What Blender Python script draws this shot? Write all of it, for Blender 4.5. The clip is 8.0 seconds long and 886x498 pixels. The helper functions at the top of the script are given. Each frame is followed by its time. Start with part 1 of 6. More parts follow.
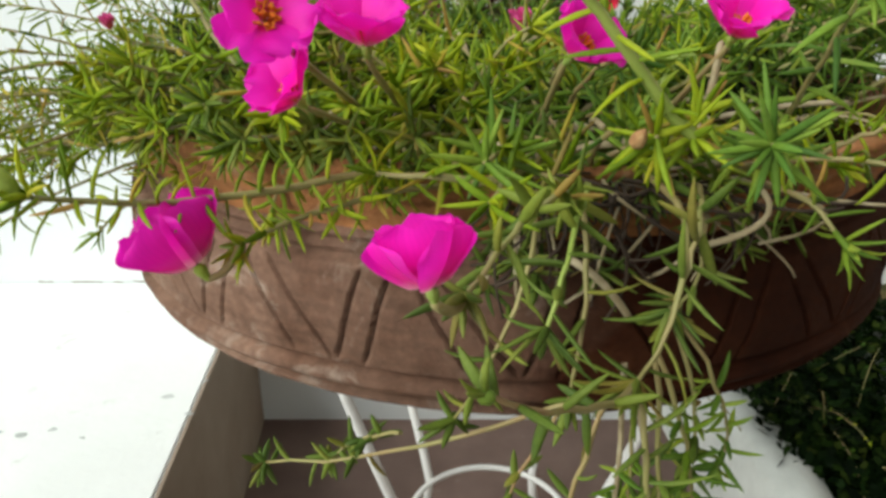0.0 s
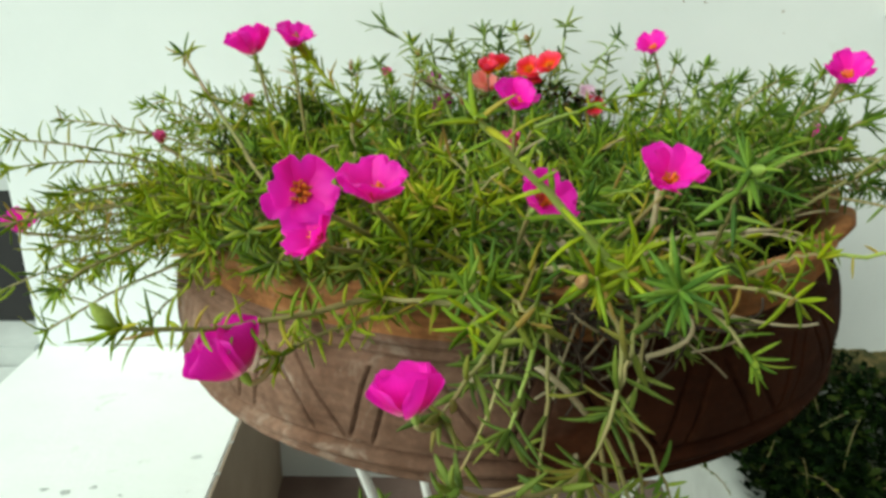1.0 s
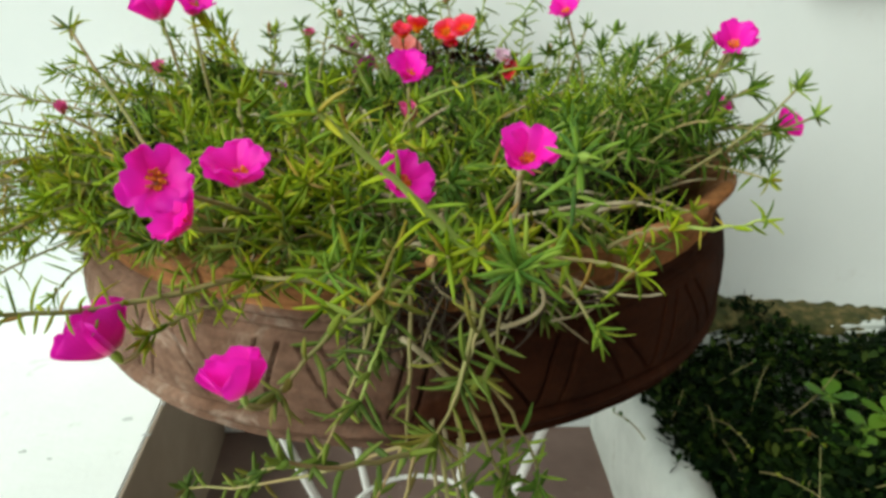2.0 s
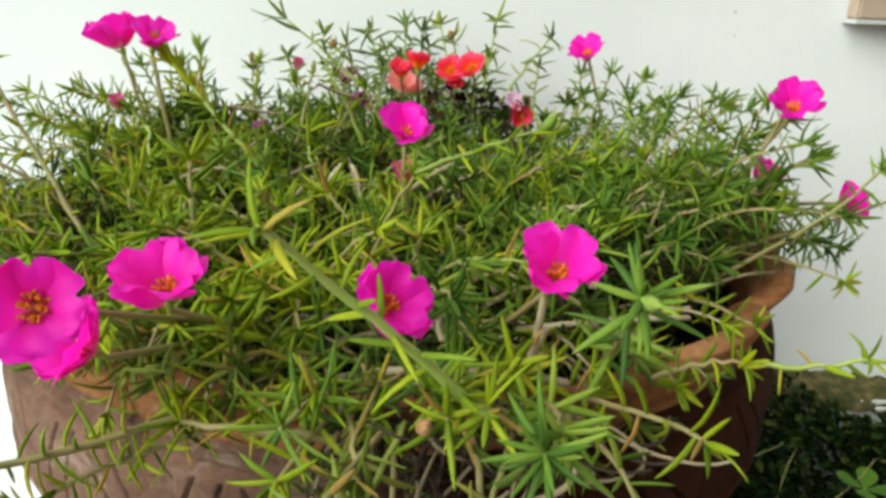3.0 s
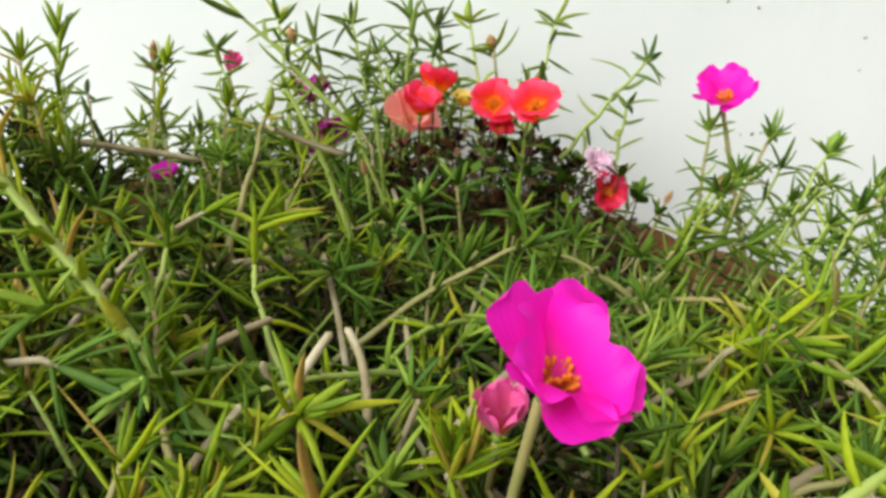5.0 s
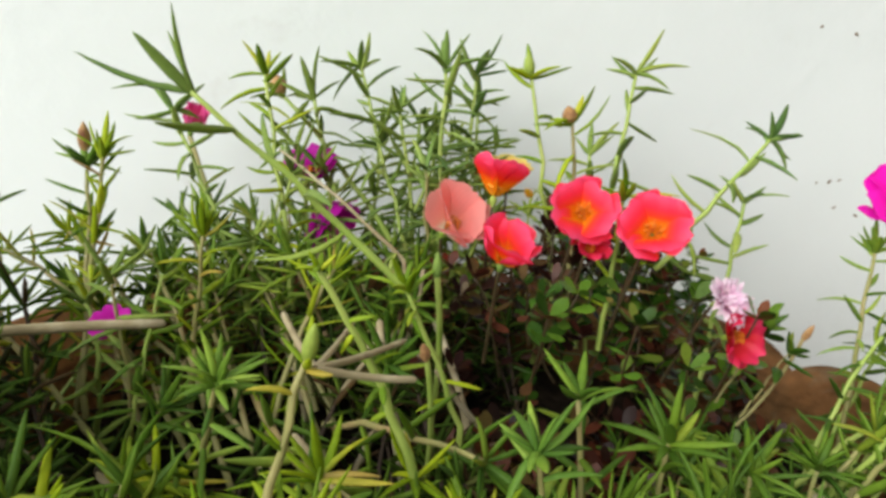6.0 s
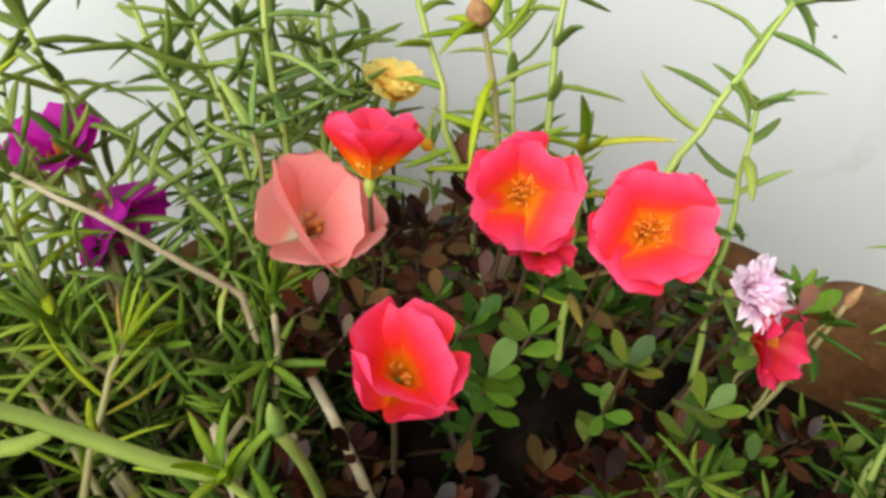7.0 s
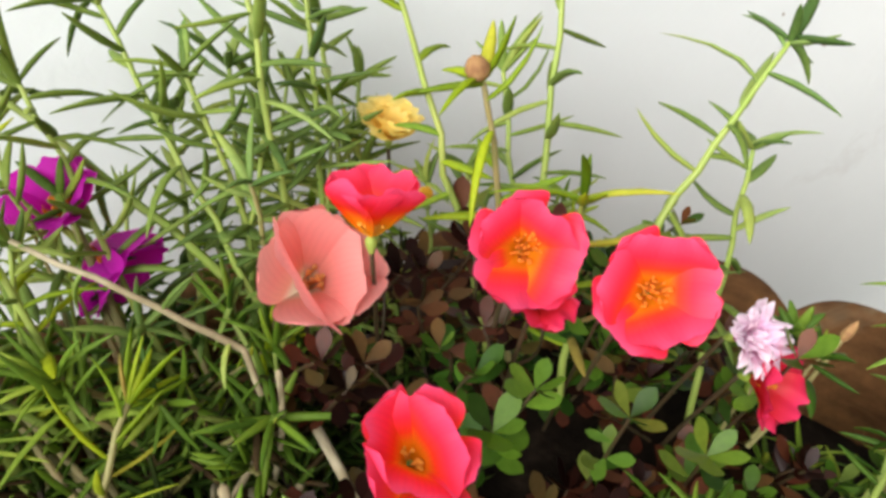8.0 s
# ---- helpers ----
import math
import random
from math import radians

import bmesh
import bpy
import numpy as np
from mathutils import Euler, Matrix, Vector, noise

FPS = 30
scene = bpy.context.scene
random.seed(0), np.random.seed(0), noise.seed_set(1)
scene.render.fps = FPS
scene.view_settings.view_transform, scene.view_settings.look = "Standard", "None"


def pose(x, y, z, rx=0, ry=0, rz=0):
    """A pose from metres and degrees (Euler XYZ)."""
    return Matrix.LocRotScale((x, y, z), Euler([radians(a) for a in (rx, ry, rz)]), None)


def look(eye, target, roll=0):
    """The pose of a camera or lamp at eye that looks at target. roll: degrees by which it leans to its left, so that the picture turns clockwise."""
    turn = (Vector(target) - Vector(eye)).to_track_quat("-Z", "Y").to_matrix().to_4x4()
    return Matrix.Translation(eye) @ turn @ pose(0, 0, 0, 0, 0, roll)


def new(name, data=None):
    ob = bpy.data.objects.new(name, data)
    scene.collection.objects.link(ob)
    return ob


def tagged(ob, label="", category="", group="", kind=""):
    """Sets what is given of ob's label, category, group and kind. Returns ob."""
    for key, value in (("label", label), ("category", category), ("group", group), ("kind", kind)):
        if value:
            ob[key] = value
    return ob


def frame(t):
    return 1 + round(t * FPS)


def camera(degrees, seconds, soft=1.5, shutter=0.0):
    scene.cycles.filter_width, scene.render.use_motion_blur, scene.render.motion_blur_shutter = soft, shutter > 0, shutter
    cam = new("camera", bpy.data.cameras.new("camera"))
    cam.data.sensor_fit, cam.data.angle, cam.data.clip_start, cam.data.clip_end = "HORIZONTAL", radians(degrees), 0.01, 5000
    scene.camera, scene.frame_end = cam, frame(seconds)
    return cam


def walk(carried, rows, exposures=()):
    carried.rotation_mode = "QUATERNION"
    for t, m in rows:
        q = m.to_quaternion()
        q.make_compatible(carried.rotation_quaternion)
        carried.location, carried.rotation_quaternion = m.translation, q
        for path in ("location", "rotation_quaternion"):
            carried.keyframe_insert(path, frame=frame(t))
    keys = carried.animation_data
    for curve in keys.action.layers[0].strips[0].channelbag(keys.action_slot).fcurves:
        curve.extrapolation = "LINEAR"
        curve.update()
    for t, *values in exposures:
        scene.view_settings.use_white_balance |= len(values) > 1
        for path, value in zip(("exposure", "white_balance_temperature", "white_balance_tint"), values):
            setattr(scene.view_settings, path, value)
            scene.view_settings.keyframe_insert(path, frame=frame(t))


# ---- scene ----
cam = camera(64.6, 8.0, soft=3.3)
PATH = [
    (0, (0.0030, 0.0147, 0.7549), (-0.0050, 1.8696, 0.0069), -0.12),
    (0.2, (0.0054, 0.0111, 0.7658), (-0.0027, 1.8796, 0.0528), -0.51),
    (0.5, (0.0058, -0.0083, 0.7907), (-0.0193, 1.8707, 0.1061), -0.50),
    (0.8, (0.0125, -0.0349, 0.8119), (-0.0280, 1.8623, 0.1802), -0.31),
    (1, (0.0181, -0.0518, 0.8202), (-0.0403, 1.8480, 0.1978), -0.42),
    (1.2, (0.0320, -0.0584, 0.8224), (-0.0149, 1.8218, 0.1423), -0.00),
    (1.5, (0.0567, -0.0652, 0.8239), (0.0744, 1.7906, 0.0785), 0.92),
    (1.7, (0.0684, -0.0725, 0.8315), (0.0934, 1.7712, 0.0567), -0.55),
    (2.8, (0.0850, 0.0269, 0.8516), (0.1520, 1.9061, 0.1703), 1.41),
    (3, (0.0778, 0.0580, 0.8529), (0.1277, 1.9266, 0.1419), 1.95),
    (3.2, (0.0762, 0.0817, 0.8624), (0.1008, 1.9434, 0.1321), 2.23),
    (3.5, (0.0672, 0.1177, 0.8735), (0.1048, 1.9697, 0.1194), 4.18),
    (3.8, (0.0631, 0.1643, 0.8755), (0.1504, 2.0146, 0.1214), 5.36),
    (4, (0.0624, 0.1908, 0.8678), (0.1732, 2.0441, 0.1242), 5.93),
    (4.2, (0.0622, 0.2197, 0.8580), (0.1744, 2.0751, 0.1198), 5.48),
    (4.5, (0.0469, 0.2750, 0.8486), (0.1824, 2.1243, 0.0992), 4.79),
    (4.7, (0.0322, 0.3258, 0.8427), (0.2101, 2.1830, 0.1222), 5.97),
    (5.8, (-0.0393, 0.5527, 0.8715), (0.4042, 2.2812, -0.0316), 8.89),
    (6, (-0.0414, 0.5814, 0.8850), (0.4065, 2.3214, 0.0065), 9.50),
    (6.2, (-0.0344, 0.6091, 0.8905), (0.4730, 2.3453, 0.0372), 10.41),
    (6.5, (0.0009, 0.6649, 0.8858), (0.6472, 2.2200, -0.1932), 9.80),
    (6.8, (0.0118, 0.7105, 0.8826), (0.6252, 2.1329, -0.3824), 6.71),
    (7, (0.0125, 0.7366, 0.8796), (0.6526, 2.1029, -0.4332), 6.59),
    (7.2, (0.0174, 0.7583, 0.8817), (0.7328, 2.0552, -0.4623), 6.97),
    (7.5, (0.0208, 0.7685, 0.8828), (0.7240, 2.0398, -0.4918), 6.41),
    (8, (0.0125, 0.7519, 0.8956), (0.6749, 2.0764, -0.4486), 6.45),
]
walk(cam, [(t, look(eye, target, roll)) for t, eye, target, roll in PATH],
     exposures=[(0.0, 0.0, 6450, 4), (0.5, -0.02, 6450, 0), (1.0, -0.06, 6450, -10), (1.6, -0.06, 6450, -8), (2.6, 0.08, 6450, 0), (3.0, 0.14, 6450, 2), (4.5, 0.28, 6450, 6),
                (6.1, 0.15, 6450, 6), (6.5, -0.02, 6450, 8), (7.0, 0.34, 6450, 8), (8.0, 0.42, 6450, 10)])

# ---- sky and light ----
SUN_ELEV, SUN_AZ = 35.0, 237.0   # degrees; azimuth clockwise from +y
world = bpy.data.worlds.new("sky")
scene.world = world
world.use_nodes = True
wn = world.node_tree.nodes
wl = world.node_tree.links
wn.clear()
sky = wn.new("ShaderNodeTexSky")
sky.sky_type, sky.sun_disc = "NISHITA", False
sky.sun_elevation, sky.sun_rotation = radians(SUN_ELEV), radians(SUN_AZ)
sky.air_density, sky.dust_density = 1.0, 4.0
mixw = wn.new("ShaderNodeMix")
mixw.data_type = "RGBA"
mixw.inputs[0].default_value = 0.65
mixw.inputs[7].default_value = (7.0, 7.3, 7.6, 1)
wl.new(sky.outputs[0], mixw.inputs[6])
bg = wn.new("ShaderNodeBackground")
bg.inputs[1].default_value = 0.060
wl.new(mixw.outputs[2], bg.inputs[0])
wo = wn.new("ShaderNodeOutputWorld")
wl.new(bg.outputs[0], wo.inputs[0])

sun_data = bpy.data.lights.new("sun", "SUN")
sun_data.energy, sun_data.angle, sun_data.color = 4.5, radians(60), (1.0, 0.98, 0.94)
sun = new("sun", sun_data)
sun_dir = Vector((math.sin(radians(SUN_AZ)) * math.cos(radians(SUN_ELEV)),
                  math.cos(radians(SUN_AZ)) * math.cos(radians(SUN_ELEV)),
                  math.sin(radians(SUN_ELEV))))
sun.matrix_world = look(sun_dir * 4, (0, 0, 0))


# ---- materials ----
def mat_new(name, rough=0.6, spec=0.5):
    m = bpy.data.materials.new(name)
    m.use_nodes = True
    nt = m.node_tree
    b = nt.nodes["Principled BSDF"]
    b.inputs["Roughness"].default_value = rough
    b.inputs["Specular IOR Level"].default_value = spec
    return m, nt, b


def ramp(nt, fac, stops, interp="LINEAR"):
    r = nt.nodes.new("ShaderNodeValToRGB")
    r.color_ramp.interpolation = interp
    e = r.color_ramp.elements
    while len(e) < len(stops):
        e.new(0.5)
    for el, (p, c) in zip(e, stops):
        el.position = p
        el.color = (*c, 1)
    nt.links.new(fac, r.inputs[0])
    return r.outputs[0]


def noise_tex(nt, scale, detail=4, rough=0.6, coord="Object", dist=0.0):
    tc = nt.nodes.new("ShaderNodeTexCoord")
    n = nt.nodes.new("ShaderNodeTexNoise")
    n.inputs["Scale"].default_value = scale
    n.inputs["Detail"].default_value = detail
    n.inputs["Roughness"].default_value = rough
    n.inputs["Distortion"].default_value = dist
    if coord == "Place":
        nt.links.new(nt.nodes.new("ShaderNodeNewGeometry").outputs["Position"], n.inputs["Vector"])
    else:
        nt.links.new(tc.outputs[coord], n.inputs["Vector"])
    return n.outputs[0]


def mixc(nt, fac, a, b, mode="MIX"):
    m = nt.nodes.new("ShaderNodeMix")
    m.data_type = "RGBA"
    m.blend_type = mode
    for sock, v in ((m.inputs[0], fac), (m.inputs[6], a), (m.inputs[7], b)):
        if isinstance(v, (int, float)):
            sock.default_value = v
        elif isinstance(v, tuple):
            sock.default_value = (*v, 1)
        else:
            nt.links.new(v, sock)
    return m.outputs[2]


def bump(nt, bsdf, height, strength, distance):
    b = nt.nodes.new("ShaderNodeBump")
    b.inputs["Strength"].default_value = strength
    b.inputs["Distance"].default_value = distance
    nt.links.new(height, b.inputs["Height"])
    nt.links.new(b.outputs[0], bsdf.inputs["Normal"])


def noisy(name, stops, scale, rough, bump_scale, bump_d, detail=5, spec=0.4, stain=None):
    m, nt, b = mat_new(name, rough, spec)
    col = ramp(nt, noise_tex(nt, scale, detail), stops)
    if stain:
        st_scale, st_col, lo, hi = stain
        f = ramp(nt, noise_tex(nt, st_scale, 6, 0.65, dist=0.4), [(lo, (0, 0, 0)), (hi, (1, 1, 1))])
        col = mixc(nt, f, col, st_col)
    nt.links.new(col, b.inputs["Base Color"])
    bump(nt, b, noise_tex(nt, bump_scale, 6, 0.6), 0.6, bump_d)
    return m


def island_random(nt):
    g = nt.nodes.new("ShaderNodeNewGeometry")
    return g.outputs["Random Per Island"]


def object_random(nt):
    o = nt.nodes.new("ShaderNodeObjectInfo")
    return o.outputs["Random"]


def leafy(name, stops, rough=0.46, trans=0.34, spec=0.18):
    """Fleshy leaves: a colour for each leaf, light that comes through."""
    m, nt, b = mat_new(name, rough, spec)
    add = nt.nodes.new("ShaderNodeMath")
    add.operation = "FRACT"
    s = nt.nodes.new("ShaderNodeMath")
    s.operation = "MULTIPLY_ADD"
    s.inputs[1].default_value = 7.31
    nt.links.new(object_random(nt), s.inputs[0])
    nt.links.new(island_random(nt), s.inputs[2])
    nt.links.new(s.outputs[0], add.inputs[0])
    col = ramp(nt, add.outputs[0], stops)
    fine = ramp(nt, noise_tex(nt, 420, 3), [(0.3, (0.84, 0.86, 0.8)), (0.7, (1.1, 1.08, 1.08))])
    col = mixc(nt, 1.0, col, fine, "MULTIPLY")
    broad = ramp(nt, noise_tex(nt, 13, 3, coord="Place"), [(0.32, (0.70, 0.84, 0.95)), (0.5, (1.0, 1.0, 0.9)), (0.68, (1.18, 1.08, 0.78))])
    col = mixc(nt, 1.0, col, broad, "MULTIPLY")
    nt.links.new(col, b.inputs["Base Color"])
    t = nt.nodes.new("ShaderNodeBsdfTranslucent")
    nt.links.new(col, t.inputs[0])
    mx = nt.nodes.new("ShaderNodeMixShader")
    mx.inputs[0].default_value = trans
    nt.links.new(b.outputs[0], mx.inputs[1])
    nt.links.new(t.outputs[0], mx.inputs[2])
    out = nt.nodes["Material Output"]
    nt.links.new(mx.outputs[0], out.inputs[0])
    return m


def petal_mat(name, stops, rough=0.5, trans=0.35):
    """Petal colour from its base (0) to its rim (1), along the petal's own length, with fine veins."""
    m, nt, b = mat_new(name, rough, 0.3)
    uv = nt.nodes.new("ShaderNodeUVMap")
    uv.uv_map = "petal"
    sep = nt.nodes.new("ShaderNodeSeparateXYZ")
    nt.links.new(uv.outputs[0], sep.inputs[0])
    col = ramp(nt, sep.outputs[1], stops)
    w = nt.nodes.new("ShaderNodeTexWave")
    w.inputs["Scale"].default_value = 5.0
    w.inputs["Distortion"].default_value = 2.5
    w.inputs["Detail"].default_value = 2
    nt.links.new(uv.outputs[0], w.inputs["Vector"])
    veins = ramp(nt, w.outputs[0], [(0.0, (0.975, 0.97, 0.975)), (0.6, (1.01, 1.01, 1.01))])
    col = mixc(nt, 1.0, col, veins, "MULTIPLY")
    tint = ramp(nt, object_random(nt), [(0.0, (0.92, 0.92, 0.95)), (1.0, (1.06, 1.05, 1.0))])
    col = mixc(nt, 1.0, col, tint, "MULTIPLY")
    nt.links.new(col, b.inputs["Base Color"])
    bump(nt, b, w.outputs[0], 0.12, 0.0003)
    t = nt.nodes.new("ShaderNodeBsdfTranslucent")
    nt.links.new(col, t.inputs[0])
    mx = nt.nodes.new("ShaderNodeMixShader")
    mx.inputs[0].default_value = trans
    nt.links.new(b.outputs[0], mx.inputs[1])
    nt.links.new(t.outputs[0], mx.inputs[2])
    nt.links.new(mx.outputs[0], nt.nodes["Material Output"].inputs[0])
    return m


M_WALL = noisy("white_wall_paint", [(0.3, (0.745, 0.79, 0.795)), (0.7, (0.80, 0.84, 0.845))], 3.0, 0.65, 60, 0.0012,
               stain=(9, (0.66, 0.67, 0.66), 0.64, 0.82))
M_LEDGE = noisy("white_ledge_paint", [(0.3, (0.76, 0.79, 0.78)), (0.7, (0.83, 0.86, 0.85))], 6.0, 0.55, 45, 0.0015,
                stain=(16, (0.52, 0.53, 0.5), 0.66, 0.78))
M_GREYFACE = noisy("grey_brown_coat", [(0.3, (0.24, 0.185, 0.14)), (0.7, (0.33, 0.265, 0.205))], 7, 0.8, 90, 0.001)
M_FLOOR = noisy("red_brown_floor", [(0.25, (0.125, 0.08, 0.066)), (0.75, (0.20, 0.135, 0.115))], 9, 0.7, 80, 0.001,
                stain=(24, (0.30, 0.25, 0.22), 0.63, 0.8))
M_CURB = noisy("flaking_white_plaster", [(0.3, (0.52, 0.55, 0.52)), (0.7, (0.68, 0.71, 0.68))], 12, 0.8, 70, 0.003,
               stain=(26, (0.34, 0.34, 0.29), 0.62, 0.8))
M_MOSS = noisy("mossy_crust", [(0.3, (0.018, 0.028, 0.006)), (0.48, (0.055, 0.055, 0.014)), (0.68, (0.19, 0.14, 0.055))], 38, 0.95, 120, 0.006)
M_BLACK = noisy("black_paint", [(0.3, (0.006, 0.006, 0.007)), (0.7, (0.014, 0.013, 0.013))], 10, 0.5, 90, 0.0005)
M_SILL = noisy("grey_stone_sill", [(0.3, (0.42, 0.45, 0.44)), (0.7, (0.55, 0.58, 0.57))], 14, 0.5, 90, 0.0008)
M_WOOD = noisy("tan_wood", [(0.3, (0.33, 0.25, 0.18)), (0.7, (0.46, 0.37, 0.29))], 18, 0.6, 60, 0.001)
# soil set near-black: the shade between the plants is in this colour
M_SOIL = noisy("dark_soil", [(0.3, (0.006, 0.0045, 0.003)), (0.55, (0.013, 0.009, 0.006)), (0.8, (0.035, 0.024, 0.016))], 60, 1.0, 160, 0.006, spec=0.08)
M_STAND = noisy("white_metal_paint", [(0.3, (0.72, 0.73, 0.71)), (0.7, (0.82, 0.82, 0.80))], 25, 0.4, 120, 0.0004,
                stain=(70, (0.35, 0.26, 0.18), 0.7, 0.76))
M_GROUND = noisy("earth", [(0.3, (0.10, 0.08, 0.055)), (0.7, (0.18, 0.15, 0.105))], 5, 0.95, 30, 0.01)


def clay(name, dark, mid, light, pale, darker=None, side=(1.0, 0.0), edge=(0.05, 0.22), turned=0.35):
    m, nt, b = mat_new(name, 0.85, 0.12)
    col = ramp(nt, noise_tex(nt, 11, 6, 0.65), [(0.3, dark), (0.52, mid), (0.72, light)])
    grit = ramp(nt, noise_tex(nt, 170, 4), [(0.35, (0.82, 0.82, 0.82)), (0.7, (1.14, 1.12, 1.1))])
    col = mixc(nt, 1.0, col, grit, "MULTIPLY")
    # turning marks that run round the clay
    flat = nt.nodes.new("ShaderNodeVectorMath")
    flat.operation = "MULTIPLY"
    flat.inputs[1].default_value = (1, 1, 10)
    nt.links.new(nt.nodes.new("ShaderNodeTexCoord").outputs["Object"], flat.inputs[0])
    turn = nt.nodes.new("ShaderNodeTexNoise")
    turn.inputs["Scale"].default_value = 16
    turn.inputs["Detail"].default_value = 6
    nt.links.new(flat.outputs[0], turn.inputs["Vector"])
    marks = ramp(nt, turn.outputs[0], [(0.36, (1 - 0.36 * turned, 1 - 0.37 * turned, 1 - 0.38 * turned)), (0.5, (1, 1, 1)), (0.64, (1 + 0.24 * turned, 1 + 0.22 * turned, 1 + 0.2 * turned))])
    col = mixc(nt, 1.0, col, marks, "MULTIPLY")
    f = ramp(nt, noise_tex(nt, 23, 7, 0.7, dist=0.8), [(0.55, (0, 0, 0)), (0.74, (0.75, 0.75, 0.75))])
    col = mixc(nt, f, col, pale)
    if darker:
        # one side of the bowl is coloured darker, with an uneven noisy edge
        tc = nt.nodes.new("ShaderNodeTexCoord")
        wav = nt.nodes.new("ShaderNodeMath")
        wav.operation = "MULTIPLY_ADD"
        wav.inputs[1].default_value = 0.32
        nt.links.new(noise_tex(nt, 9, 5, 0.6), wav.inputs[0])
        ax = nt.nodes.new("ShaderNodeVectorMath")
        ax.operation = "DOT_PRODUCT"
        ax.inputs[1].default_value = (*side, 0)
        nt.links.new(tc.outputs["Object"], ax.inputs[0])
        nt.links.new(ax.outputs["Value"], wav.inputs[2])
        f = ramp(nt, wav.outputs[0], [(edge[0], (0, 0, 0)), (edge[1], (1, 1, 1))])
        col = mixc(nt, f, col, mixc(nt, 1.0, col, darker, "MULTIPLY"))
    nt.links.new(col, b.inputs["Base Color"])
    bump(nt, b, noise_tex(nt, 75, 8, 0.75), 1.0, 0.0036)
    return m


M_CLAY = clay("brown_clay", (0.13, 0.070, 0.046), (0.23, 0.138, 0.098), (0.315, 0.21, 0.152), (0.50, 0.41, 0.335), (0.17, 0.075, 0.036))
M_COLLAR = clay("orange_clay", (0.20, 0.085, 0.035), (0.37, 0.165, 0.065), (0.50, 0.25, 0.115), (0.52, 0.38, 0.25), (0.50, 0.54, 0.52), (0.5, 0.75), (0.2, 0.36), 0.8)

GREEN = [(0.0, (0.110, 0.195, 0.010)), (0.25, (0.252, 0.362, 0.014)), (0.5, (0.415, 0.505, 0.022)),
         (0.68, (0.210, 0.345, 0.030)), (0.84, (0.48, 0.55, 0.036)), (0.94, (0.49, 0.42, 0.065)), (1.0, (0.46, 0.30, 0.11))]
GREEN_BLUE = [(0.0, (0.088, 0.175, 0.028)), (0.4, (0.168, 0.290, 0.038)), (0.75, (0.260, 0.395, 0.056)), (1.0, (0.380, 0.500, 0.085))]
M_LEAF = leafy("needle_leaf", GREEN)
M_LEAF_COOL = leafy("needle_leaf_cool", GREEN_BLUE)
M_LEAF_BACK = leafy("grey_green_needle_leaf", [(0.0, (0.125, 0.200, 0.048)), (0.4, (0.205, 0.300, 0.068)), (0.8, (0.30, 0.41, 0.096)), (1.0, (0.42, 0.50, 0.135))])
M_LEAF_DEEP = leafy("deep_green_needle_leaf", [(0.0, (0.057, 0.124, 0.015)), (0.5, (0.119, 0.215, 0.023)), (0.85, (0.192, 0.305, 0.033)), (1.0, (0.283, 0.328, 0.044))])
M_LEAF_DUSTY = leafy("dusty_needle_leaf", [(0.0, (0.085, 0.135, 0.024)), (0.35, (0.145, 0.215, 0.036)), (0.7, (0.22, 0.29, 0.055)), (0.88, (0.28, 0.29, 0.06)), (1.0, (0.28, 0.20, 0.065))])
# inner leaves, part dead, darkened to hold the shade between the shoots
M_LEAF_DIM = leafy("dim_old_needle_leaf", [(0.0, (0.020, 0.016, 0.007)), (0.2, (0.024, 0.045, 0.008)), (0.5, (0.045, 0.085, 0.012)), (0.72, (0.08, 0.13, 0.02)), (0.8, (0.07, 0.045, 0.022)), (1.0, (0.035, 0.022, 0.013))], 0.65, 0.06, 0.07)
# brown stems darkened for the mat's inner shade; front twigs use them too
M_DIM_OLDSTEM = noisy("dim_old_brown_stem", [(0.25, (0.022, 0.014, 0.009)), (0.6, (0.055, 0.037, 0.023)), (0.8, (0.14, 0.10, 0.062))], 40, 0.85, 400, 0.0007)
M_STEM = noisy("pale_green_stem", [(0.25, (0.19, 0.21, 0.055)), (0.5, (0.28, 0.25, 0.095)), (0.75, (0.31, 0.19, 0.095))], 25, 0.5, 300, 0.0004)
M_STEM_GREEN = noisy("fresh_green_stem", [(0.3, (0.22, 0.33, 0.05)), (0.7, (0.40, 0.46, 0.12))], 25, 0.45, 300, 0.0003)
M_DRY = noisy("dry_stem", [(0.25, (0.17, 0.125, 0.065)), (0.5, (0.35, 0.29, 0.17)), (0.75, (0.58, 0.52, 0.37))], 40, 0.8, 400, 0.0007)
M_ROUND = leafy("round_leaf", [(0.0, (0.016, 0.042, 0.006)), (0.35, (0.045, 0.105, 0.011)), (0.7, (0.105, 0.205, 0.020)),
                               (0.82, (0.15, 0.18, 0.03)), (0.9, (0.13, 0.045, 0.022)), (1.0, (0.15, 0.05, 0.03))], 0.30, 0.22)
M_ROUNDSTEM = noisy("reddish_stem", [(0.3, (0.035, 0.035, 0.012)), (0.7, (0.075, 0.036, 0.020))], 60, 0.5, 300, 0.0003)
# reddish leaves, darkened further to hold the shade low in the purslane
M_ROUND_RED = leafy("reddish_round_leaf", [(0.0, (0.012, 0.004, 0.003)), (0.45, (0.042, 0.011, 0.008)), (0.75, (0.13, 0.036, 0.020)), (1.0, (0.10, 0.07, 0.022))], 0.32, 0.2)
# near-black greens: the shade over the bed is put into the leaves
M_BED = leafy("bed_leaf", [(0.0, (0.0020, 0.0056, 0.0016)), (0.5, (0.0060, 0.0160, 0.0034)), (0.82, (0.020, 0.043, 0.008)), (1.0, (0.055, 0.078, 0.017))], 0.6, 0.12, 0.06)
